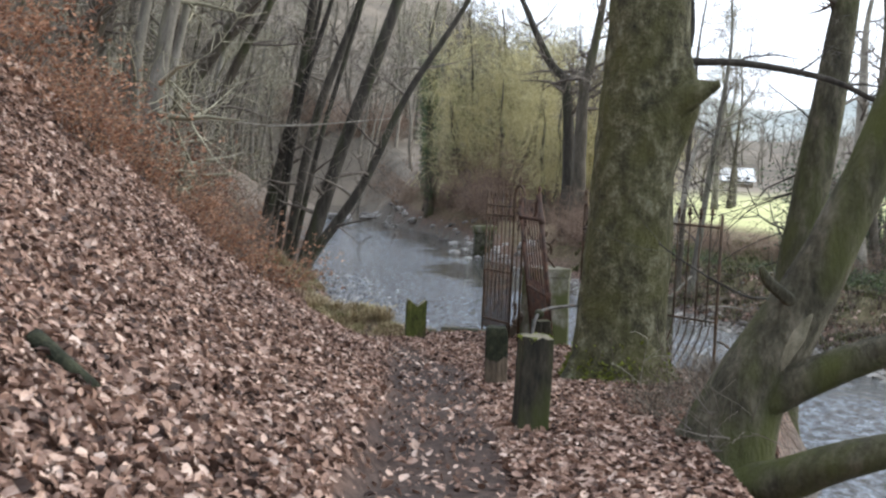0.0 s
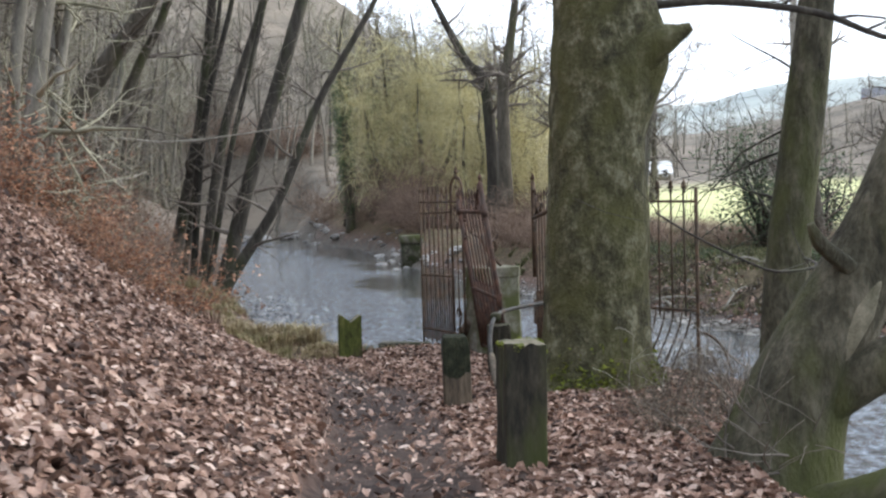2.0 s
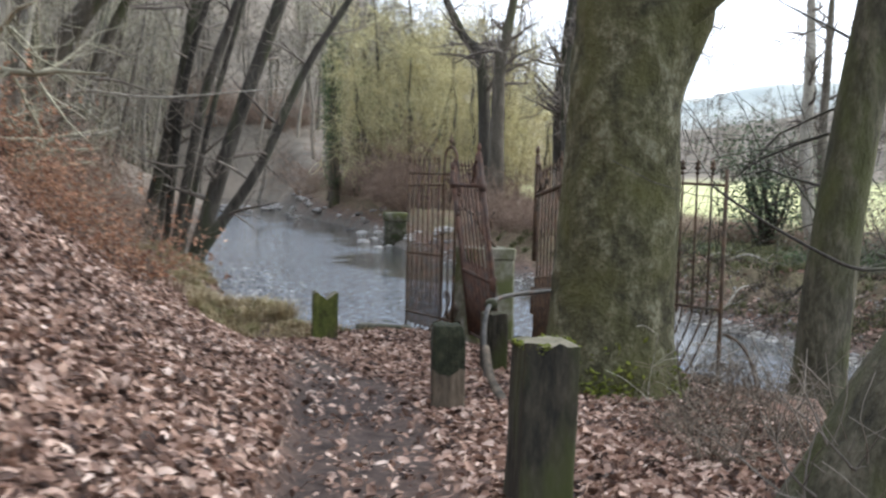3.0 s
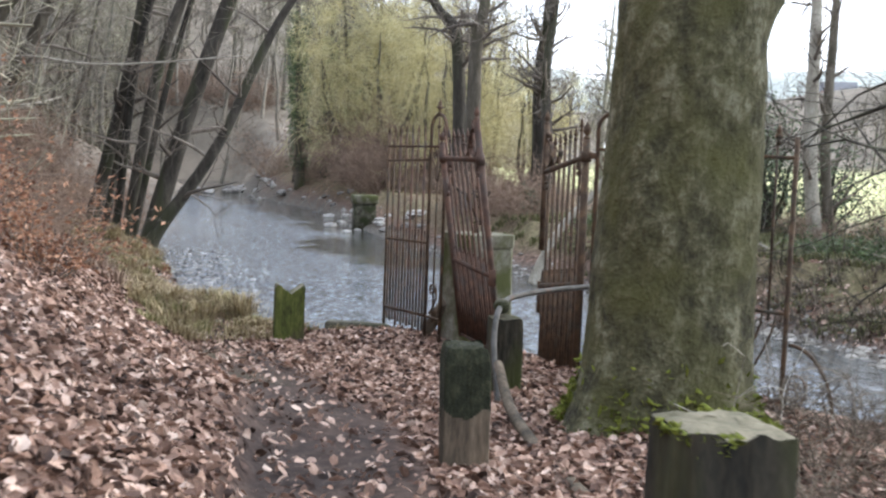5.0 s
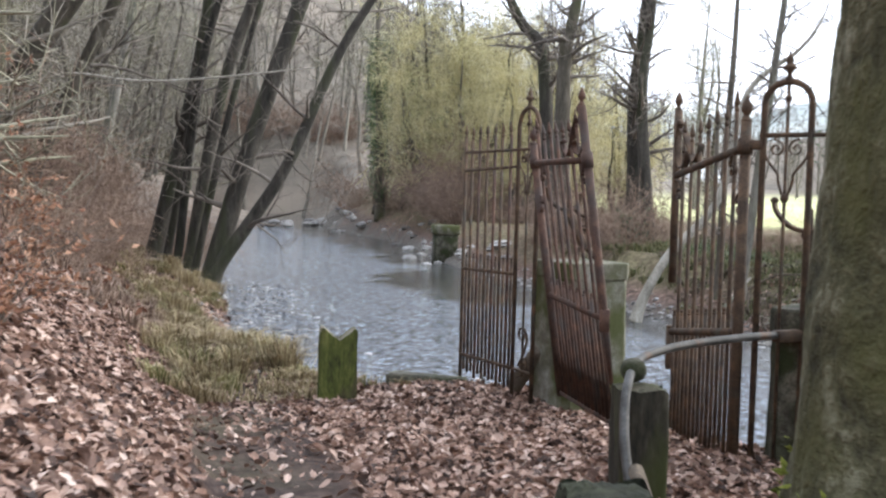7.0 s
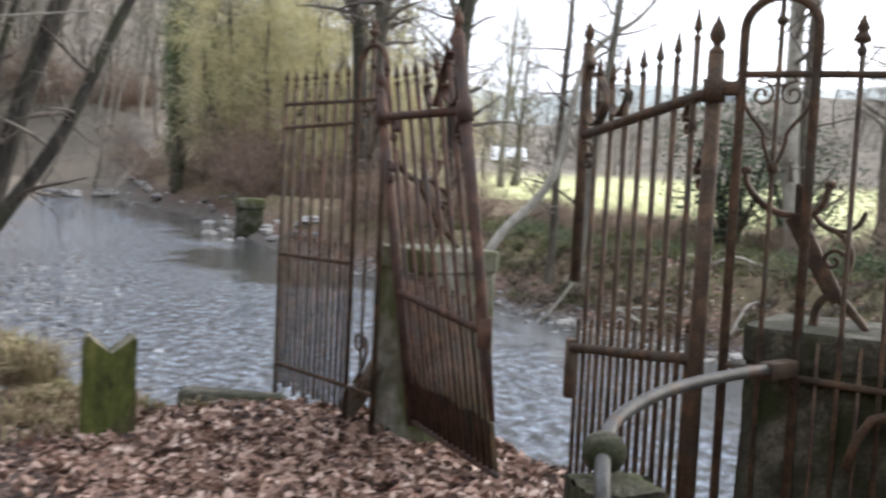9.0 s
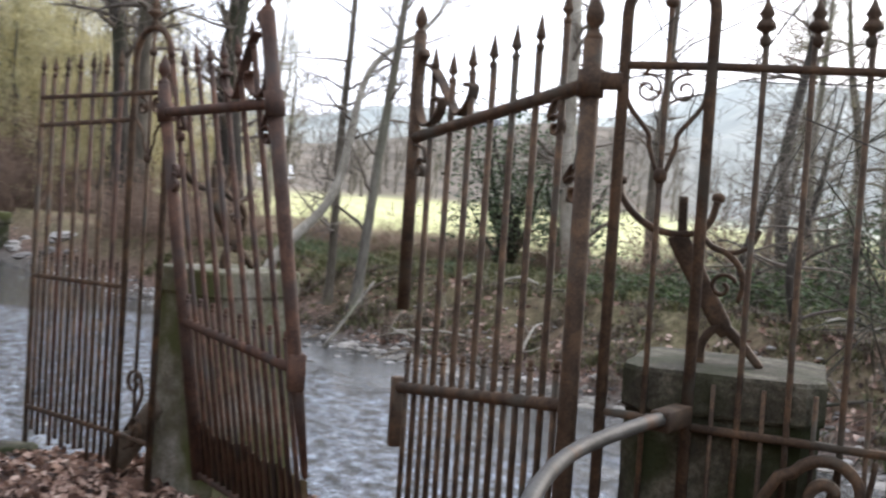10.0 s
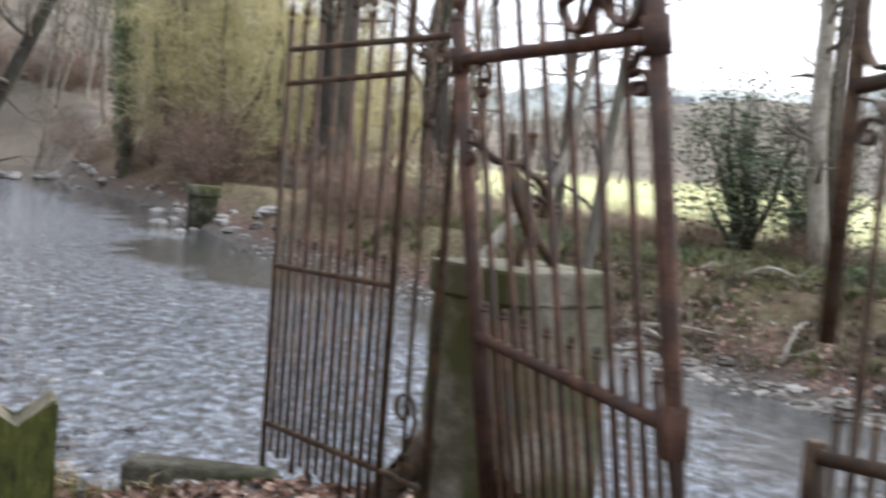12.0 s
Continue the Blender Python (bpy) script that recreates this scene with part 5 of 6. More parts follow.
stick("dark rotten log lying in the leaves on the slope", [(-0.36, 6.35, level(-0.36, 6.35) + 0.04), (-0.2, 6.28, level(-0.2, 6.28) + 0.05), (0.03, 6.2, level(0.03, 6.2) + 0.03)], 0.05, 0.035, BLACKMOSS, 6, "log")
stick("log washed up behind the railings", [(0.56, 21.02, -1.54), (0.66, 20.93, -1.38), (0.80, 20.78, -1.12)], 0.085, 0.07, DEBRIS, 4, "log")
for k in range(70):
    x, y = rng.uniform(4.2, 12), rng.uniform(20, 35)
    d = river_distance(np.array([x]), np.array([y]))[0]
    if not 0.2 < d < 4.5:
        continue
    w, ln = rng.uniform(0, 6.28), rng.uniform(0.6, 1.8)
    x2, y2 = x + math.cos(w) * ln, y + math.sin(w) * ln
    stick("dead stick lying on the opposite bank", [(x, y, level(x, y) + 0.04), ((x + x2) / 2, (y + y2) / 2, max(level((x + x2) / 2, (y + y2) / 2), WATER) + rng.uniform(0.06, 0.25)),
                                                     (x2, y2, max(level(x2, y2), WATER) + 0.05)], rng.uniform(0.015, 0.04), 0.01, (DEBRIS, DARKBARK, PALEBARK)[k % 3], 10 + k, twigs=2, group="dead sticks")

# roots of the pale tree laid bare on the far bank
roots = thing("bare_roots", "exposed tangled roots under the opposite bank's tree", "roots", (9.7, 34.9, level(9.7, 34.9)))
s = Shape()
rr = random.Random(8)
for k in range(22):
    w = rr.uniform(-2.9, 0.2)
    limbs(s, Vector((0, 0, 0.12)), Vector((math.cos(w), math.sin(w), -0.15)), rr.uniform(0.6, 1.7), 0.06, 1, rr, 0.06, 0.5, 3, 6, 0.008)
part("root", s, DEBRIS, roots)


# ---- ironwork ----
def bar(p, q, r, sides=8):
    return Shape().tube([p, q], r, sides)


def rail(p, q, w=0.028, h=0.028):
    p, q = Vector(p), Vector(q)
    d = q - p
    yaw = math.atan2(d.y, d.x)
    m = Matrix.Translation(p) @ Euler((0, -math.atan2(d.z, math.hypot(d.x, d.y)), yaw)).to_matrix().to_4x4()
    return Shape().box((0, -w / 2, -h / 2), (d.length, w / 2, h / 2), m, 0.004)


def spear(at, h=0.15, r=0.022, axis=Vector((0, 0, 1))):
    """A cast spearhead with its collar."""
    s = Shape()
    prof = [(0.011, 0), (0.017, 0.012), (0.017, 0.028), (0.009, 0.034), (0.009, 0.045), (r, 0.058), (r * 0.9, 0.07), (0.013, 0.10), (0.003, h)]
    at = Vector(at)
    s.tube([at + axis * (z * h / 0.15) for _, z in prof], [q for q, _ in prof], 8)
    return s


def urn(at, k=1.0):
    """A turned acorn finial for a standard."""
    prof = [(0.030, 0), (0.036, 0.015), (0.030, 0.03), (0.018, 0.04), (0.018, 0.055), (0.034, 0.075), (0.036, 0.10), (0.026, 0.13), (0.012, 0.155), (0.003, 0.18)]
    return Shape().lathe([(r * k, z * k) for r, z in prof], at, 12)


def scroll(centre, ux, uz, r0, turns, start, width, thick, hand=1, tail=()):
    """A flat iron bar rolled up into a volute, lying in the plane of ux and uz; tail: points in that plane that lead into it."""
    pts = [Vector(centre) + ux * a + uz * b for a, b in tail]
    n = int(26 * turns)
    for i in range(n + 1):
        k = i / n
        w = start + hand * k * turns * 2 * math.pi
        r = r0 * (1 - 0.82 * k)
        pts.append(Vector(centre) + ux * (math.cos(w) * r) + uz * (math.sin(w) * r))
    s = Shape()
    side = ux.cross(uz).normalized()
    rings = []
    for i, p in enumerate(pts):
        d = (pts[min(i + 1, len(pts) - 1)] - pts[max(i - 1, 0)]).normalized()
        nrm = d.cross(side)
        o = len(s.v)
        for a, b in ((-1, -1), (1, -1), (1, 1), (-1, 1)):
            q = p + side * (a * width / 2) + nrm * (b * thick / 2)
            s.v.append(tuple(q))
        rings.append(o)
    for a, b in zip(rings, rings[1:]):
        for k in range(4):
            s.f.append((a + k, a + (k + 1) % 4, b + (k + 1) % 4, b + k))
    s.f.append(tuple(rings[0] + k for k in (3, 2, 1, 0)))
    s.f.append(tuple(rings[-1] + k for k in range(4)))
    return s


def arch_bay(ob, o, u, s0, s1, foot, spring, top, mat, cross):
    """A narrow round-headed bay: two standards joined by an arch, a middle bar with a fleuron, and scrollwork."""
    def P(s, z, off=0.0):
        return Vector((u.x * s, u.y * s, z)) + Vector((-u.y, u.x, 0)) * off - Vector((0, 0, o.z))
    up = Vector((0, 0, 1))
    c, r = (s0 + s1) / 2, (s1 - s0) / 2
    line = [P(s0, foot), P(s0, spring)]
    line += [P(c - r * math.cos(math.pi * k / 14), spring + (top - spring) * math.sin(math.pi * k / 14)) for k in range(1, 14)]
    line += [P(s1, spring), P(s1, foot)]
    part("arch", Shape().tube(line, 0.021, 10), mat, ob, "round-headed iron arch")
    part("bar", bar(P(c, foot + 0.35), P(c, top), 0.011), mat, ob)
    part("collar", Shape().lathe([(0.01, 0), (0.024, 0.012), (0.024, 0.03), (0.01, 0.042)], P(c, spring + (top - spring) * 0.1), 10), mat, ob)
    part("fleuron", Shape().lathe([(0.02, 0), (0.026, 0.015), (0.014, 0.03), (0.014, 0.05), (0.05, 0.08), (0.03, 0.095), (0.02, 0.11), (0.028, 0.125), (0.012, 0.15), (0.003, 0.19)], P(c, top + 0.005), 10), mat, ob, "cast iron fleuron")
    part("cross_rail", rail(P(s0, cross), P(s1, cross)), mat, ob)
    for sgn in (-1, 1):
        cen = P(c + sgn * r * 0.42, cross - 0.085)
        part("scroll", scroll(cen, u * sgn, up, 0.055, 1.4, 1.2, 0.024, 0.007, 1, [(0.02, 0.075), (0.0, 0.07)]), mat, ob)
        pts = [P(c + sgn * r * 0.92, cross - 0.06), P(c + sgn * r * 0.85, cross - 0.14), P(c + sgn * r * 0.35, cross - 0.24), P(c + sgn * r * 0.3, cross - 0.29), P(c + sgn * 0.01, cross - 0.40), P(c, cross - 0.46)]
        p, q = refine(pts, [0.009] * 6, 4)
        part("scroll", Shape().tube(p, q, 6), mat, ob)
    part("collar", Shape().lathe([(0.012, 0), (0.026, 0.015), (0.026, 0.04), (0.012, 0.055)], P(c, cross - 0.42), 8), mat, ob)


UP = Vector((0, 0, 1))
# -- railing on the upstream side of the gateway --
L0, LU = Vector((0.897, 20.252, 0)), Vector((-0.517, 0.856, 0)).normalized()
ob = thing("iron_railing", "rusted wrought iron railing panel with spearheads beside the gateway", "railing", (L0.x, L0.y, -1.62), "iron railings")
base = Vector((L0.x, L0.y, -1.62))


def PL(s, z, off=0.0):
    return L0 + LU * s + Vector((-LU.y, LU.x, 0)) * off + Vector((0, 0, z)) - base


part("standard", bar(PL(1.83, -1.75), PL(1.83, 0.93), 0.019), RUST, ob)
part("finial", spear(PL(1.83, 0.92)), RUST, ob)
n = 6
for k in range(1, 7):
    s = 0.67 + k * (1.83 - 0.67) / 7
    part("bar", bar(PL(s, -1.52 - 0.02 * (k % 3)), PL(s + rng.uniform(-.012, .012), 0.92), 0.0155), REDRUST if k % 2 else RUST, ob)
    part("finial", spear(PL(s, 0.91)), RUST, ob)
for k in range(7):
    s = 0.67 + (k + 0.5) * (1.83 - 0.67) / 7
    part("dog_bar", bar(PL(s, -1.5), PL(s, -0.30), 0.0150), RUST, ob)
    part("dog_spike", spear(PL(s, -0.31), 0.07, 0.013), RUST, ob)
for z in (0.78, 0.62, -0.41, -1.32):
    part("rail", rail(PL(0.67, z), PL(1.83, z - (0.03 if z < 0.7 else 0))), RUST, ob)
o2 = thing("iron_arch_bay", "rusted round-headed iron arch bay of the gateway", "railing", (L0.x, L0.y, -1.62), "iron railings")
arch_bay(o2, base, LU, 0.29, 0.67, -1.72, 0.98, 1.17, RUST, 0.78)
part("scroll", scroll(PL(0.50, -0.98), -LU, UP, 0.085, 1.25, 0.3, 0.026, 0.008, 1, [(-0.06, -0.30), (0.05, -0.16), (0.10, -0.05)]), RUST, o2)
part("scroll", scroll(PL(0.47, -1.24), -LU, UP, 0.06, 1.1, 0.3, 0.026, 0.008, 1, [(-0.1, -0.16), (0.02, -0.10), (0.07, -0.03)]), RUST, o2)
part("lower_rail", rail(PL(0.29, -1.32), PL(0.67, -1.32)), RUST, o2)


def flat_strap(pts, thick, wide, side):
    """A flat bar bent along pts: thick (one value a point) in the plane of the bend, wide along side."""
    p, r = refine([Vector(q) for q in pts], thick, 6)
    s = Shape()
    for i, c in enumerate(p):
        d = (p[min(i + 1, len(p) - 1)] - p[max(i - 1, 0)]).normalized()
        n = d.cross(side)
        for a, b in ((-1, -0.7), (-0.8, -1), (0.8, -1), (1, -0.7), (1, 0.7), (0.8, 1), (-0.8, 1), (-1, 0.7)):
            s.v.append(tuple(c + side * (a * wide / 2) + n * (b * r[i] / 2)))
    m = len(p)
    for i in range(m - 1):
        for k in range(8):
            s.f.append((i * 8 + k, i * 8 + (k + 1) % 8, i * 8 + 8 + (k + 1) % 8, i * 8 + 8 + k))
    s.f += [tuple(range(7, -1, -1)), tuple((m - 1) * 8 + k for k in range(8))]
    return s


def gate_leaf(label, h0, u, lean, mat, tops, low, end, gap=None, sheet=False):
    """A gate leaf: hinge and free stiles, a sloping top rail, a lock rail, spear-headed bars and closer dog bars below."""
    base = Vector((h0[0], h0[1], -1.6))
    ob = thing("gate_leaf", label, "gate", base, "gate leaves")
    width = end

    def P(s, z, off=0.0):
        q = Vector((h0[0], h0[1], z)) + u * s + Vector((-u.y, u.x, 0)) * off + lean * (z + 0.56)
        return q - base
    top0, top1 = tops
    low0, low1 = low

    def zt(s):
        return top0 + (top1 - top0) * s / width

    def zl(s):
        return low0 + (low1 - low0) * s / width
    foot = -1.46
    part("hinge_stile", Shape().tube([P(0, foot), P(0, zt(0) + 0.16)], 0.036, 14), mat, ob)
    part("finial", urn(P(0, zt(0) + 0.15)), mat, ob, "turned acorn finial")
    part("collar", Shape().tube([P(0, zt(0) - 0.05), P(0, zt(0) + 0.05)], 0.05, 14), mat, ob)
    if gap:
        part("free_stile", Shape().tube([P(width, gap[1]), P(width, zt(width) + 0.50)], 0.031, 12), mat, ob)
        part("lock_block", Shape().box((-0.03, -0.03, -0.17), (0.03, 0.03, 0.17), Matrix.Translation(P(width, gap[0])), 0.006), mat, ob)
    else:
        part("free_stile", Shape().tube([P(width, foot + 0.35), P(width, zl(width)), P(width, zt(width) + 0.42)], [0.016, 0.034, 0.036], 12), mat, ob)
        part("lock_block", Shape().box((-0.04, -0.035, -0.10), (0.04, 0.035, 0.08), Matrix.Translation(P(width + 0.0, zl(width))), 0.008), mat, ob)
        part("collar", Shape().tube([P(width, zt(width) - 0.06), P(width, zt(width) + 0.06)], 0.048, 12), mat, ob)
    part("finial", urn(P(width, zt(width) + (0.49 if gap else 0.41)), 0.85), mat, ob, "turned acorn finial")
    part("top_rail", Shape().tube([P(0, zt(0)), P(width, zt(width))], 0.027, 12), mat, ob)
    part("lock_rail", Shape().tube([P(0, zl(0)), P(width, zl(width))], 0.027, 12), mat, ob, "tubular lock rail")
    n = 8
    for k in range(1, n):
        s = width * k / n
        hgt = zt(s) + 0.20 + (0.06 if k in (1, 7) else 0)
        part("bar", Shape().tube([P(s, foot + 0.03), P(s, zl(s)), P(s + rng.uniform(-.008, .008), hgt)], 0.0145, 8), mat, ob)
        part("finial", spear(P(s, hgt - 0.01), 0.15, 0.022, (UP + lean).normalized()), mat, ob)
    for k in range(n):
        s = width * (k + 0.5) / n
        part("dog_bar", bar(P(s, foot + 0.03), P(s, zl(s) + 0.13), 0.0135), mat, ob)
        part("dog_spike", spear(P(s, zl(s) + 0.12), 0.07, 0.013), mat, ob)
    part("bottom_rail", rail(P(0, foot + 0.03), P(width, foot + 0.03), 0.03, 0.035), mat, ob)
    if sheet:
        # a rusted kick plate, ragged along its upper edge
        s = Shape()
        m = 22
        for i in range(m + 1):
            k = 0.02 + (width - 0.04) * i / m
            z1 = foot + 0.33 + 0.05 * noise.noise(Vector((k * 5, 0, 0))) + 0.02 * noise.noise(Vector((k * 23, 3, 0)))
            for z, off in ((foot + 0.05, 0.014), (z1, 0.014), (z1, 0.018), (foot + 0.05, 0.018)):
                s.v.append(tuple(P(k, z, off)))
        for i in range(m):
            for j in range(4):
                s.f.append((i * 4 + j, i * 4 + (j + 1) % 4, i * 4 + 4 + (j + 1) % 4, i * 4 + 4 + j))
        part("kick_plate", s, OLIVERUST, ob, "ragged rusted kick plate", smooth=False)
        for k in range(2 * n):
            q = width * (k + 0.5) / (2 * n)
            part("wire", bar(P(q, foot + 0.04, 0.02), P(q, zl(q) - 0.02, 0.02), 0.0065, 5), mat, ob)
    # volutes riding on the top rail and bracketing below it
    side = u.cross(UP).normalized()

    def curl(pts, thick):
        part("scroll", flat_strap([P(width * a, zt(width * a) + b) for a, b in pts], thick, 0.05, side), mat, ob)
    curl([(0.955, 0.40), (0.985, 0.36), (0.99, 0.24), (0.975, 0.13), (0.93, 0.05), (0.87, 0.045), (0.82, 0.09), (0.82, 0.145), (0.86, 0.15)], [0.05, 0.045, 0.02, 0.014, 0.014, 0.014, 0.014, 0.016, 0.02])
    curl([(0.92, 0.33), (0.86, 0.28), (0.78, 0.16), (0.71, 0.055), (0.665, 0.05), (0.62, 0.10), (0.61, 0.15), (0.65, 0.165)], [0.012, 0.012, 0.012, 0.013, 0.014, 0.014, 0.016, 0.02])
    for s, z, r, hand in ((0.20, zt(0.2) - 0.13, 0.05, 1), (0.05, zt(0) - 0.40, 0.065, 1), (width - 0.10, zt(width) - 0.15, 0.055, -1)):
        part("scroll", scroll(P(s, z), u * hand, UP, r, 1.2, 0.6, 0.034, 0.009, 1, [(-0.08, 0.12), (0.02, 0.10), (r, 0.05)]), mat, ob)
    return ob


GU = Vector((0.442, -1.337, 0)).normalized()
gate_leaf("rusted iron gate leaf, sagging and half open at the far side", (0.897, 20.252), GU, Vector((-0.142, 0.0, 0)), REDRUST, (0.64, 0.63), (-0.54, -0.60), 1.40, sheet=True)
RU = Vector((1.853 - 2.142, 18.977 - 17.59, 0)).normalized()
gate_leaf("brown iron gate leaf with a broken free stile", (2.142, 17.59), RU, Vector((0, 0, 0)), RUST, (0.69, 0.53), (-0.50, -0.68), 1.42, gap=(-0.80, -0.30))

# -- railing on the downstream side --
R0, FU = Vector((2.142, 17.59, 0)), Vector((0.811, -0.584, 0)).normalized()
base = Vector((R0.x, R0.y, -1.62))


def PR(s, z, off=0.0):
    return R0 + FU * s + Vector((-FU.y, FU.x, 0)) * off + Vector((0, 0, z)) - base


o3 = thing("iron_arch_bay", "rusted round-headed iron arch bay of the gateway", "railing", base, "iron railings")
arch_bay(o3, base, FU, 0.12, 0.43, -1.70, 0.95, 1.09, RUST, 0.76)
part("clamp", rail(PR(0.0, 0.70), PR(0.12, 0.70), 0.05, 0.06), RUST, o3)
part("lower_rail", rail(PR(0.12, -0.50), PR(0.43, -0.51)), RUST, o3)
ob = thing("iron_railing", "rusted iron railing with spearheads running down to the water", "railing", base, "iron railings")
for k in range(1, 9):
    s = 0.43 + k * 0.172
    part("bar", bar(PR(s, -1.55 - 0.07 * k if k < 5 else -0.62), PR(s + rng.uniform(-.012, .012), 0.84), 0.0115), RUST, ob)
    part("finial", Shape().lathe([(0.011, 0), (0.02, 0.012), (0.02, 0.03), (0.011, 0.04), (0.011, 0.05), (0.038, 0.065), (0.030, 0.085), (0.018, 0.10), (0.028, 0.115), (0.014, 0.14), (0.003, 0.17)], PR(s, 0.83), 8), RUST, ob)
for k in range(4):
    s = 0.43 + (k + 0.5) * 0.172
    part("dog_bar", bar(PR(s, -1.5 - 0.07 * k), PR(s, -0.36), 0.009), RUST, ob)
part("end_standard", bar(PR(1.96, -2.3), PR(1.96, 0.9), 0.022), RUST, ob)
for z in (0.76, -0.52):
    part("rail", rail(PR(0.43, z), PR(1.96, z - 0.03)), RUST, ob)
part("hoop", Shape().tube([PR(2.0 + 0.38 * math.sin(a), -1.38 + 0.58 * math.cos(a)) for a in [0.1 * k for k in range(0, 24)]], 0.016, 8), RUST, ob, "bent iron hoop at the waterside")
part("scroll", scroll(PR(2.06, -1.12), FU, UP, 0.085, 1.25, 0.3, 0.026, 0.01, 1, [(-0.06, -0.45), (0.05, -0.2), (0.10, -0.05)]), RUST, ob)
for k in range(9):
    a = 0.95 + 0.115 * k
    p, r = refine([PR(a, -0.56), PR(a - 0.03, -0.72), PR(a - 0.16, -0.98, 0.05), PR(a - 0.40 - 0.01 * k, -1.34 - 0.03 * k, 0.12)], [0.0105] * 4, 4)
    part("bent_bar", Shape().tube(p, r, 6), RUST, ob, "bar bent over towards the water")
part("scroll", scroll(PR(2.10, -1.52), FU, UP, 0.07, 1.2, 0.3, 0.026, 0.01, 1, [(-0.12, -0.25), (0.02, -0.12), (0.08, -0.04)]), RUST, ob)


part("volute", scroll(PR(0.92, -0.69, -0.05), FU, UP, 0.135, 1.35, 2.6, 0.05, 0.036, -1, [(-0.25, -0.16), (-0.215, -0.04), (-0.165, 0.05)]), RUST, ob, "heavy cast volute under the rail")


def brace(label, origin, u, off, flip, foot_z):
    """A heavy scrolled back-stay from a pier's top up to the arch bay; flip mirrors it."""
    n = Vector((-u.y, u.x, 0)) * off

    def Q(s, z):
        return Vector((origin.x, origin.y, 0)) + u * ((0.70 - s) if flip else s) + n + Vector((0, 0, z + foot_z + 0.27))
    o = Q(0.48, -0.315)
    ob = thing("scrolled_brace", label, "brace", o, "scrolled back-stays")
    v = -u if flip else u

    def strap(name, pts, thick, wide=0.05):
        """A flat forged strap along pts; thick lies in the brace's plane, wide across it."""
        part(name, flat_strap([Q(*q) - o for q in pts], thick, wide, v.cross(UP).normalized()), RUST, ob)
    strap("leg", [(0.265, 0.165), (0.31, 0.09), (0.39, -0.05), (0.455, -0.16), (0.48, -0.20)], [0.075, 0.078, 0.072, 0.07, 0.04])
    strap("foot", [(0.385, -0.315), (0.39, -0.24), (0.43, -0.18), (0.48, -0.18), (0.54, -0.235), (0.61, -0.312)], [0.035, 0.032, 0.034, 0.038, 0.034, 0.026])
    strap("curve", [(0.04, 0.36), (0.05, 0.30), (0.11, 0.225), (0.20, 0.175), (0.32, 0.17), (0.385, 0.215), (0.41, 0.30)], [0.02, 0.022, 0.026, 0.028, 0.026, 0.024, 0.024])
    strap("upright", [(0.288, 0.17), (0.284, 0.31)], [0.034, 0.032], 0.034)
    strap("stay", [(0.35, 0.18), (0.40, 0.13), (0.46, 0.105), (0.505, 0.06), (0.525, 0.0), (0.51, -0.075)], [0.02, 0.02, 0.022, 0.022, 0.022, 0.018])
    strap("arm", [(0.45, 0.11), (0.50, 0.115), (0.545, 0.145), (0.57, 0.20)], [0.018, 0.018, 0.018, 0.016], 0.04)
    part("scroll", scroll(Q(0.45, -0.02) - o, v, UP, 0.052, 1.15, 0.4, 0.045, 0.014, 1), RUST, ob)
    for q in ((0.04, 0.36), (0.412, 0.31)):
        part("knob", Shape().lathe([(0.01, -0.02), (0.026, -0.01), (0.026, 0.01), (0.01, 0.02)], Q(*q) - o, 8), RUST, ob)


# ---- masonry ----
def pier(label, at, turn, half, top, foot, mat, cap=0.16, capmat=None):
    ob = thing("gate_pier", label, "gate pier", (*at, foot), "gate piers", turn=turn)
    h = top - foot
    s = Shape()
    n = 26
    rng2 = random.Random(int(at[0] * 100))
    for i in range(n + 1):
        z = (h - cap) * i / n
        e = half * (1.10 - 0.10 * min(1, z / max(0.2, h - cap)))
        ring = []
        for k in range(32):
            w = 2 * math.pi * (k + 0.5) / 32
            c, d = math.cos(w), math.sin(w)
            q = (abs(c) ** 30 + abs(d) ** 30) ** (-1 / 30) * e
            wear = 1 + 0.018 * noise.noise(Vector((c * 3, d * 3, z * 4))) + 0.010 * noise.noise(Vector((c * 9, d * 9, z * 12)))
            s.v.append((c * q * wear, d * q * wear, z))
    for i in range(n):
        for k in range(32):
            s.f.append((i * 32 + k, i * 32 + (k + 1) % 32, i * 32 + 32 + (k + 1) % 32, i * 32 + 32 + k))
    part("shaft", s, mat, ob, smooth=False)
    c = Shape()
    prof = [(0, 0.99), (0.0, 1.035), (0.012, 1.05), (cap - 0.02, 1.05), (cap - 0.004, 1.035), (cap, 0.9), (cap + 0.004, 0.5), (cap + 0.006, 0.1)]
    for z, k in prof:
        for j in range(32):
            w = 2 * math.pi * (j + 0.5) / 32
            a, b = math.cos(w), math.sin(w)
            q = (abs(a) ** 30 + abs(b) ** 30) ** (-1 / 30) * half * k
            wear = 1 + 0.02 * noise.noise(Vector((a * 4, b * 4, z * 9 + at[0])))
            c.v.append((a * q * wear, b * q * wear, h - cap + z))
    for i in range(len(prof) - 1):
        for k in range(32):
            c.f.append((i * 32 + k, i * 32 + (k + 1) % 32, i * 32 + 32 + (k + 1) % 32, i * 32 + 32 + k))
    c.f.append(tuple((len(prof) - 1) * 32 + k for k in range(32)))
    part("cap", c, capmat or MOSSY_STONE, ob, "flat overhanging cap", smooth=False)
    return ob


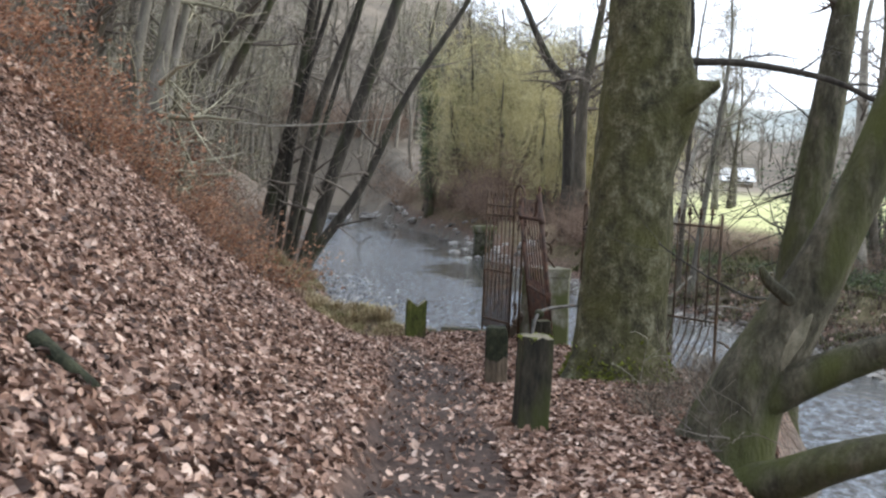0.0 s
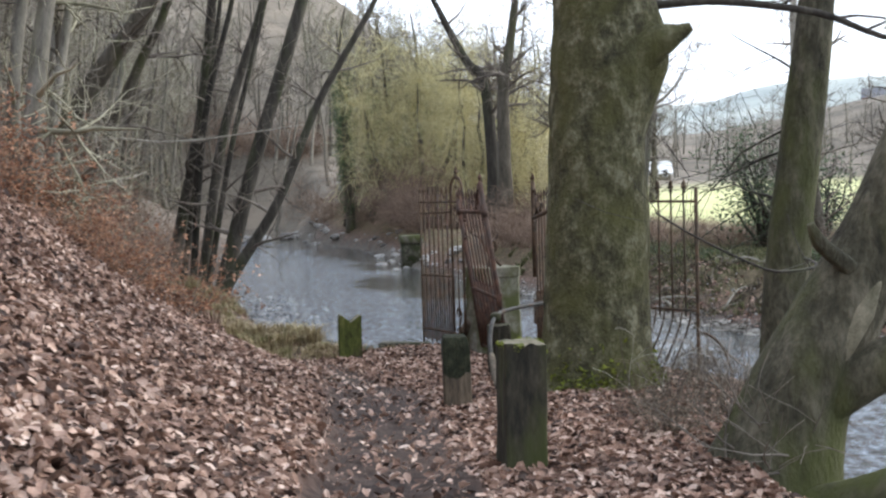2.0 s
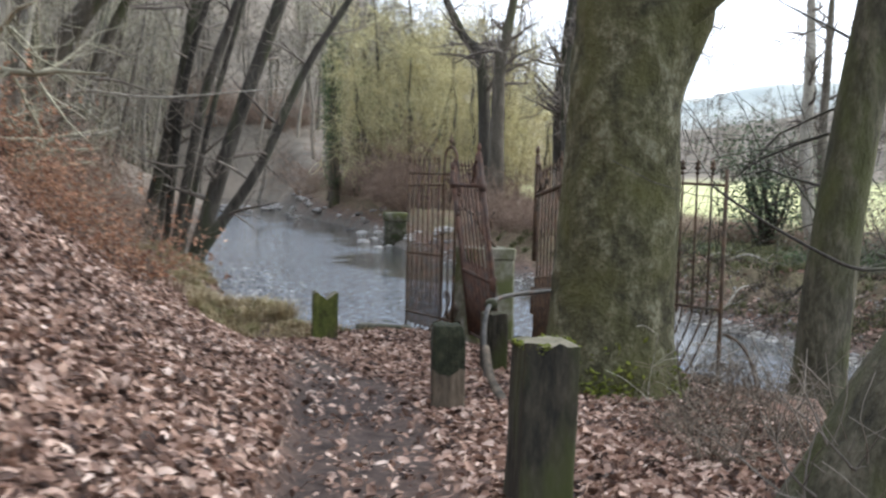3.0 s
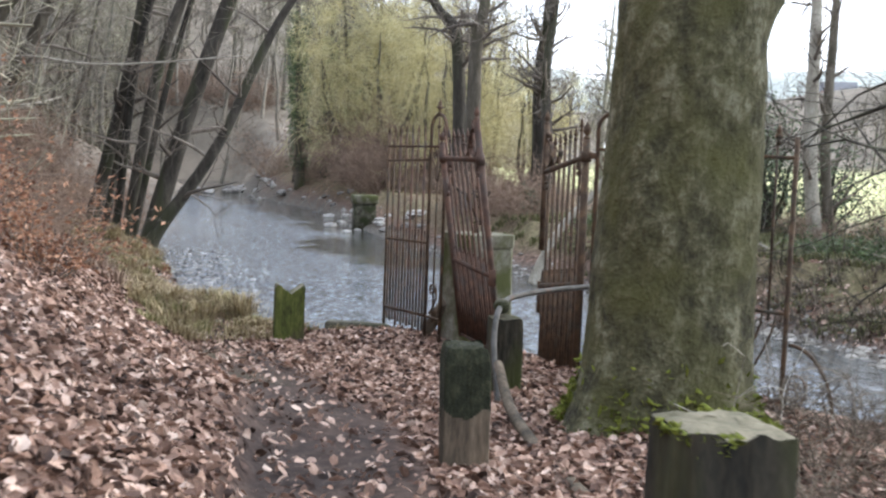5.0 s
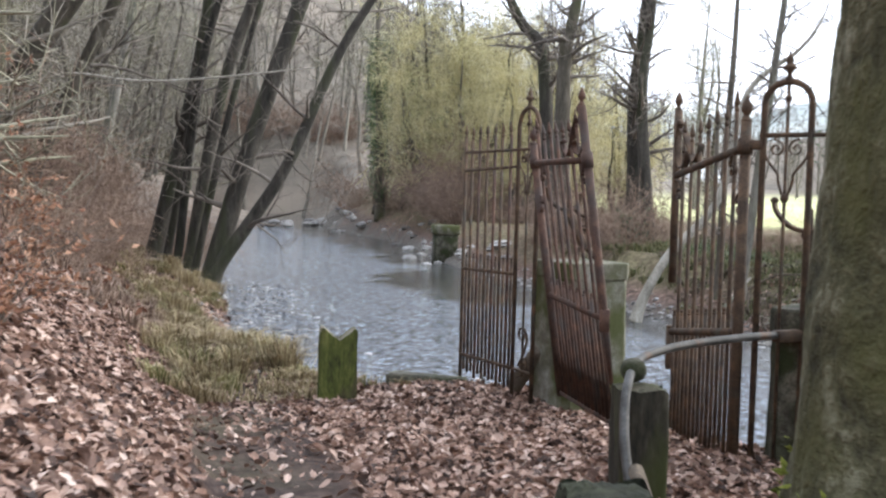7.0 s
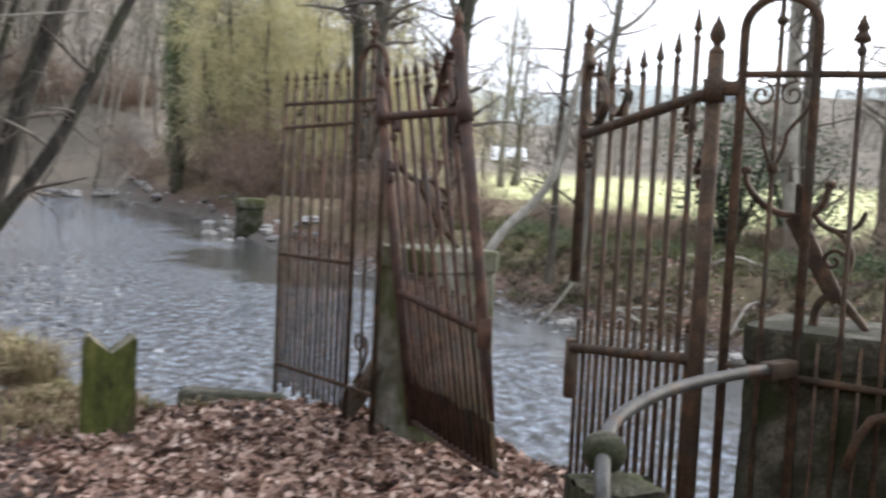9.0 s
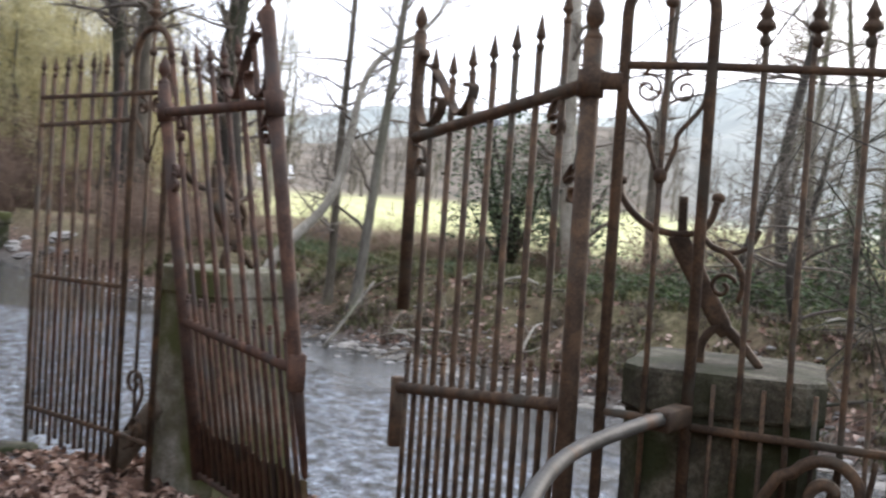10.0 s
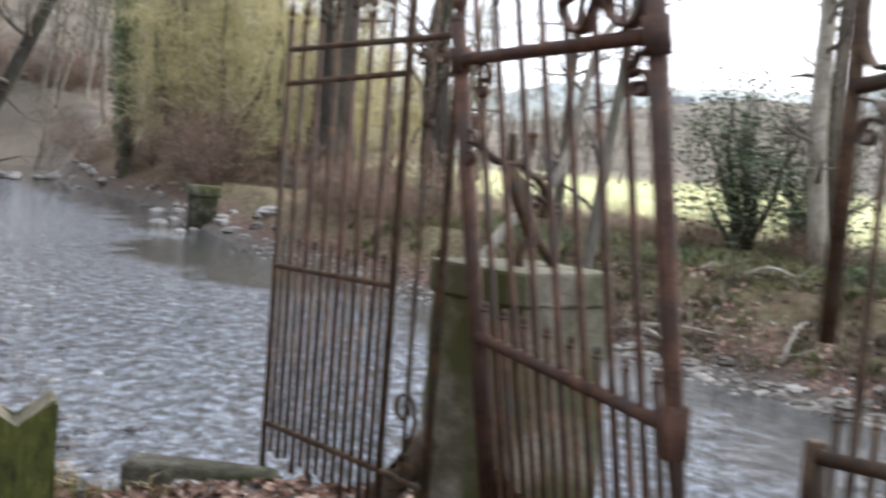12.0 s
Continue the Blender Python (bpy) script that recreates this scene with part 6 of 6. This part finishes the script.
turn_l = math.degrees(math.atan2(LU.y, LU.x))
pier("pale weathered concrete gate pier with algae at its foot", (1.18, 20.80), turn_l, 0.33, -0.26, -2.4, CONCRETE, capmat=CONCRETE)
pier("dark mossy concrete gate pier", (2.79, 17.57), math.degrees(math.atan2(FU.y, FU.x)), 0.34, -0.32, -2.4, MOSSY_STONE)
brace("heavy rusted scroll brace standing on the mossy pier", R0 + FU * 0.05, FU, 0.26, False, -0.275)
brace("heavy rusted scroll brace standing on the pale pier", Vector((0.80, 20.45, 0)), Vector((0.856, 0.517, 0)).normalized(), 0.0, False, -0.215)


def post(label, at, half, height, seed, mat, lean=(0, 0), name="timber_post", turn=0.0, round_top=False, capmat=None, band=None):
    """A squared old timber post with worn edges and a checked, sunken top."""
    foot = level(*at) - 0.15
    ob = thing(name, label, "post", (*at, foot), "old posts", turn=turn)
    s, n, k = Shape(), 72, 88
    h = height + 0.15
    for i in range(n + 1):
        z = h * i / n
        for j in range(k):
            w = 2 * math.pi * (j + 0.5) / k
            a, b = math.cos(w), math.sin(w)
            q = (abs(a) ** 24 + abs(b) ** 24) ** (-1 / 24) * half
            v = 1 + 0.07 * noise.noise(Vector((a * 2 + seed, b * 2, z * 2))) + 0.05 * noise.noise(Vector((a * 9, b * 9 + seed, z * 3)))
            if round_top and z > h - 0.1:
                v *= 1 - 0.14 * ((z - h + 0.1) / 0.1) ** 2
            dz = 0.03 * noise.noise(Vector((a * 2, b * 2, seed))) if i == n else 0
            s.v.append((a * q * v + lean[0] * z, b * q * v + lean[1] * z, z + dz))
    upper = []
    for i in range(n):
        for j in range(k):
            w = 2 * math.pi * j / k
            edge = n * (band + 0.30 * noise.noise(Vector((math.cos(w) * 1.6, math.sin(w) * 1.6, seed)))) if band else n
            (upper if i > edge else s.f).append((i * k + j, i * k + (j + 1) % k, i * k + k + (j + 1) % k, i * k + k + j))
    if band:
        moss = Shape()
        for faces, target in ((upper, moss), (s.f, Shape())):
            index = {}
            for face in faces:
                for q in face:
                    if q not in index:
                        index[q] = len(target.v)
                        target.v.append(s.v[q])
                target.f.append(tuple(index[q] for q in face))
        part("moss_band", moss, BLACKMOSS, ob, "black-green moss over the upper half")
        s = target
    part("shaft", s, mat, ob)
    c = Shape()
    for f, dz in ((0.97, -0.002), (0.7, 0.012), (0.35, 0.008)):
        for j in range(k):
            w = 2 * math.pi * (j + 0.5) / k
            a, b = math.cos(w), math.sin(w)
            q = (abs(a) ** 24 + abs(b) ** 24) ** (-1 / 24) * half * f * (0.87 if round_top else 1)
            c.v.append((a * q + lean[0] * h, b * q + lean[1] * h, h + dz + 0.012 * noise.noise(Vector((a * f * 4, b * f * 4, seed)))))
    for i in range(2):
        for j in range(k):
            c.f.append((i * k + j, i * k + (j + 1) % k, i * k + k + (j + 1) % k, i * k + k + j))
    c.f.append(tuple(2 * k + j for j in range(k)))
    part("top", c, capmat or OLIVEBARK, ob, "moss-grown sunken top")
    return ob


post("old dark timber post with a moss-blackened top, by the path", (1.16, 12.95), 0.115, 0.64, 1.0, BROWNWOOD, (-0.03, 0.0), turn=8, round_top=True, capmat=BLACKMOSS, band=0.58)
squared = post("squared green-stained timber post beside the path", (1.735, 9.98), 0.125, 0.74, 2.0, OLDWOOD, (0.02, 0.03), turn=14, capmat=CUTWOOD)
rim = np.random.default_rng(4)
moss = []
for k in range(420):
    w = rim.uniform(0, 2 * math.pi)
    a, b = math.cos(w), math.sin(w)
    q = (abs(a) ** 24 + abs(b) ** 24) ** (-1 / 24) * 0.125 * rim.uniform(0.82, 1.0)
    if math.sin(w * 2 + 0.5) > -0.4:
        moss.append((a * q + 0.02 * 0.89, b * q + 0.03 * 0.89, 0.895 - abs(rim.normal(0, 0.012))))
part("moss", leaf_cloud("moss", moss, np.full(len(moss), 0.016), MOSS, 9, 0.006), MOSS, squared, "green moss round the top's rim", kind="stuff")
post("mossy timber post under the bent rail", (1.42, 16.0), 0.12, 0.60, 3.0, OLDWOOD, (0.0, 0.0), turn=10)


def notched_post(at):
    foot = level(*at) - 0.15
    ob = thing("notched_post", "short mossy timber post with a V notch cut in its top", "post", (*at, foot), "old posts", turn=16)
    bm = bmesh.new()
    h, w, t = 0.87, 0.175, 0.12
    prof = [(-w * 1.05, 0), (w * 1.05, 0), (w, h - 0.02), (w * 0.9, h), (w * 0.05, h - 0.135), (-w * 0.85, h + 0.01), (-w, h - 0.03)]
    a = [bm.verts.new((x, -t, z)) for x, z in prof]
    b = [bm.verts.new((x, t, z)) for x, z in prof]
    bm.faces.new(a)
    bm.faces.new(list(reversed(b)))
    for i in range(len(prof)):
        j = (i + 1) % len(prof)
        bm.faces.new((a[j], a[i], b[i], b[j]))
    bmesh.ops.bevel(bm, geom=bm.edges[:], offset=0.012, segments=2, affect="EDGES")
    bmesh.ops.subdivide_edges(bm, edges=[e for e in bm.edges if e.calc_length() > 0.12], cuts=4, use_grid_fill=True)
    for v in bm.verts:
        v.co += Vector((noise.noise(v.co * 9), noise.noise(v.co * 9 + Vector((7, 0, 0))), 0)) * 0.008
    bmesh.ops.recalc_face_normals(bm, faces=bm.faces)
    me = bpy.data.meshes.new("shaft")
    bm.to_mesh(me)
    bm.free()
    me.materials.append(MOSSWOOD)
    me.materials.append(CUTWOOD)
    for face in me.polygons:
        if face.normal.z > 0.35 and face.center.z > h - 0.2:
            face.material_index = 1
    part("shaft", me, MOSSWOOD, ob)


notched_post((-1.08, 20.42))

# bent tubular rail from the pier over the mossy post
tube_o = Vector((1.42, 16.0, -1.3))
ob = thing("bent_tube_rail", "bent grey steel tube rail with a mossy ball joint", "handrail", tube_o)
p, r = refine([Vector(q) - tube_o for q in [(2.45, 17.30, -0.47), (2.2, 17.1, -0.46), (1.80, 16.75, -0.47), (1.52, 16.35, -0.48), (1.40, 16.08, -0.51), (1.345, 15.85, -0.60), (1.33, 15.65, -0.80), (1.36, 15.45, -1.05), (1.38, 15.35, -1.32)]],
              [0.024] * 9, 6)
part("tube", Shape().tube(p, r, 12), GREYPIPE, ob)
part("ball", Shape().lathe([(0.02, -0.062), (0.05, -0.045), (0.066, -0.015), (0.066, 0.015), (0.05, 0.045), (0.02, 0.062)], Vector((1.385, 16.03, -0.53)) - tube_o, 16), MOSSY_STONE, ob, "lichened ball joint")
part("ferrule", rail(Vector((2.3, 17.18, -0.47)) - tube_o, Vector((2.46, 17.31, -0.47)) - tube_o, 0.07, 0.07), RUST, ob)

# kerb stone at the ford and the concrete block upstream
ob = thing("kerb_stone", "dressed kerb stone half buried in leaves at the ford", "kerb", (-0.38, 21.62, -1.72), turn=-14)
part("block", Shape().box((-0.42, -0.12, -0.3), (0.42, 0.12, 0.16), None, 0.02), MOSSY_STONE, ob)
ob = thing("concrete_block", "old concrete sluice block at the water's edge upstream", "block", (-3.58, 51.4, WATER - 0.3), turn=15)
part("block", Shape().box((-0.44, -0.44, 0), (0.44, 0.44, 1.32), None, 0.04), MOSSY_STONE, ob, "darker lower block")
part("slab", Shape().box((-0.50, -0.50, 1.32), (0.50, 0.50, 1.68), None, 0.03), CONCRETE, ob, "paler concrete slab on top")

# ---- far houses ----
def house(label, at, w, d, h, wall, roof, turn):
    ob = thing("house", label, "house", (*at, level(*at) - 0.2), "far houses", turn=turn)
    part("wall", Shape().box((-w / 2, -d / 2, 0), (w / 2, d / 2, h)), wall, ob, smooth=False)
    s = Shape()
    e = 0.35
    s.v += [(-w / 2 - e, -d / 2 - e, h - 0.1), (w / 2 + e, -d / 2 - e, h - 0.1), (w / 2 + e, d / 2 + e, h - 0.1), (-w / 2 - e, d / 2 + e, h - 0.1), (-w / 2 - e, 0, h + d * 0.42), (w / 2 + e, 0, h + d * 0.42)]
    s.f += [(0, 1, 5, 4), (2, 3, 4, 5), (1, 2, 5), (3, 0, 4), (3, 2, 1, 0)]
    part("roof", s, roof, ob, smooth=False)
    for x in (-w * 0.3, 0, w * 0.3):
        win = part("window", Shape().box((x - 0.4, -d / 2 - 0.06, h * 0.45), (x + 0.4, -d / 2 + 0.02, h * 0.45 + 1.1)), WHITEPAINT, ob, smooth=False)
        part("pane", Shape().box((x - 0.33, -d / 2 - 0.075, h * 0.45 + 0.07), (x + 0.33, -d / 2 - 0.062, h * 0.45 + 1.03)), GLASSDARK, win, smooth=False)


house("small white house beyond the meadow", (20.5, 168), 4.2, 4.5, 1.0, DEBRIS, WHITEPAINT, 0)
house("red brick house far beyond the meadow", (105, 330), 10, 7, 4.5, BRICK, SLATE, -15)
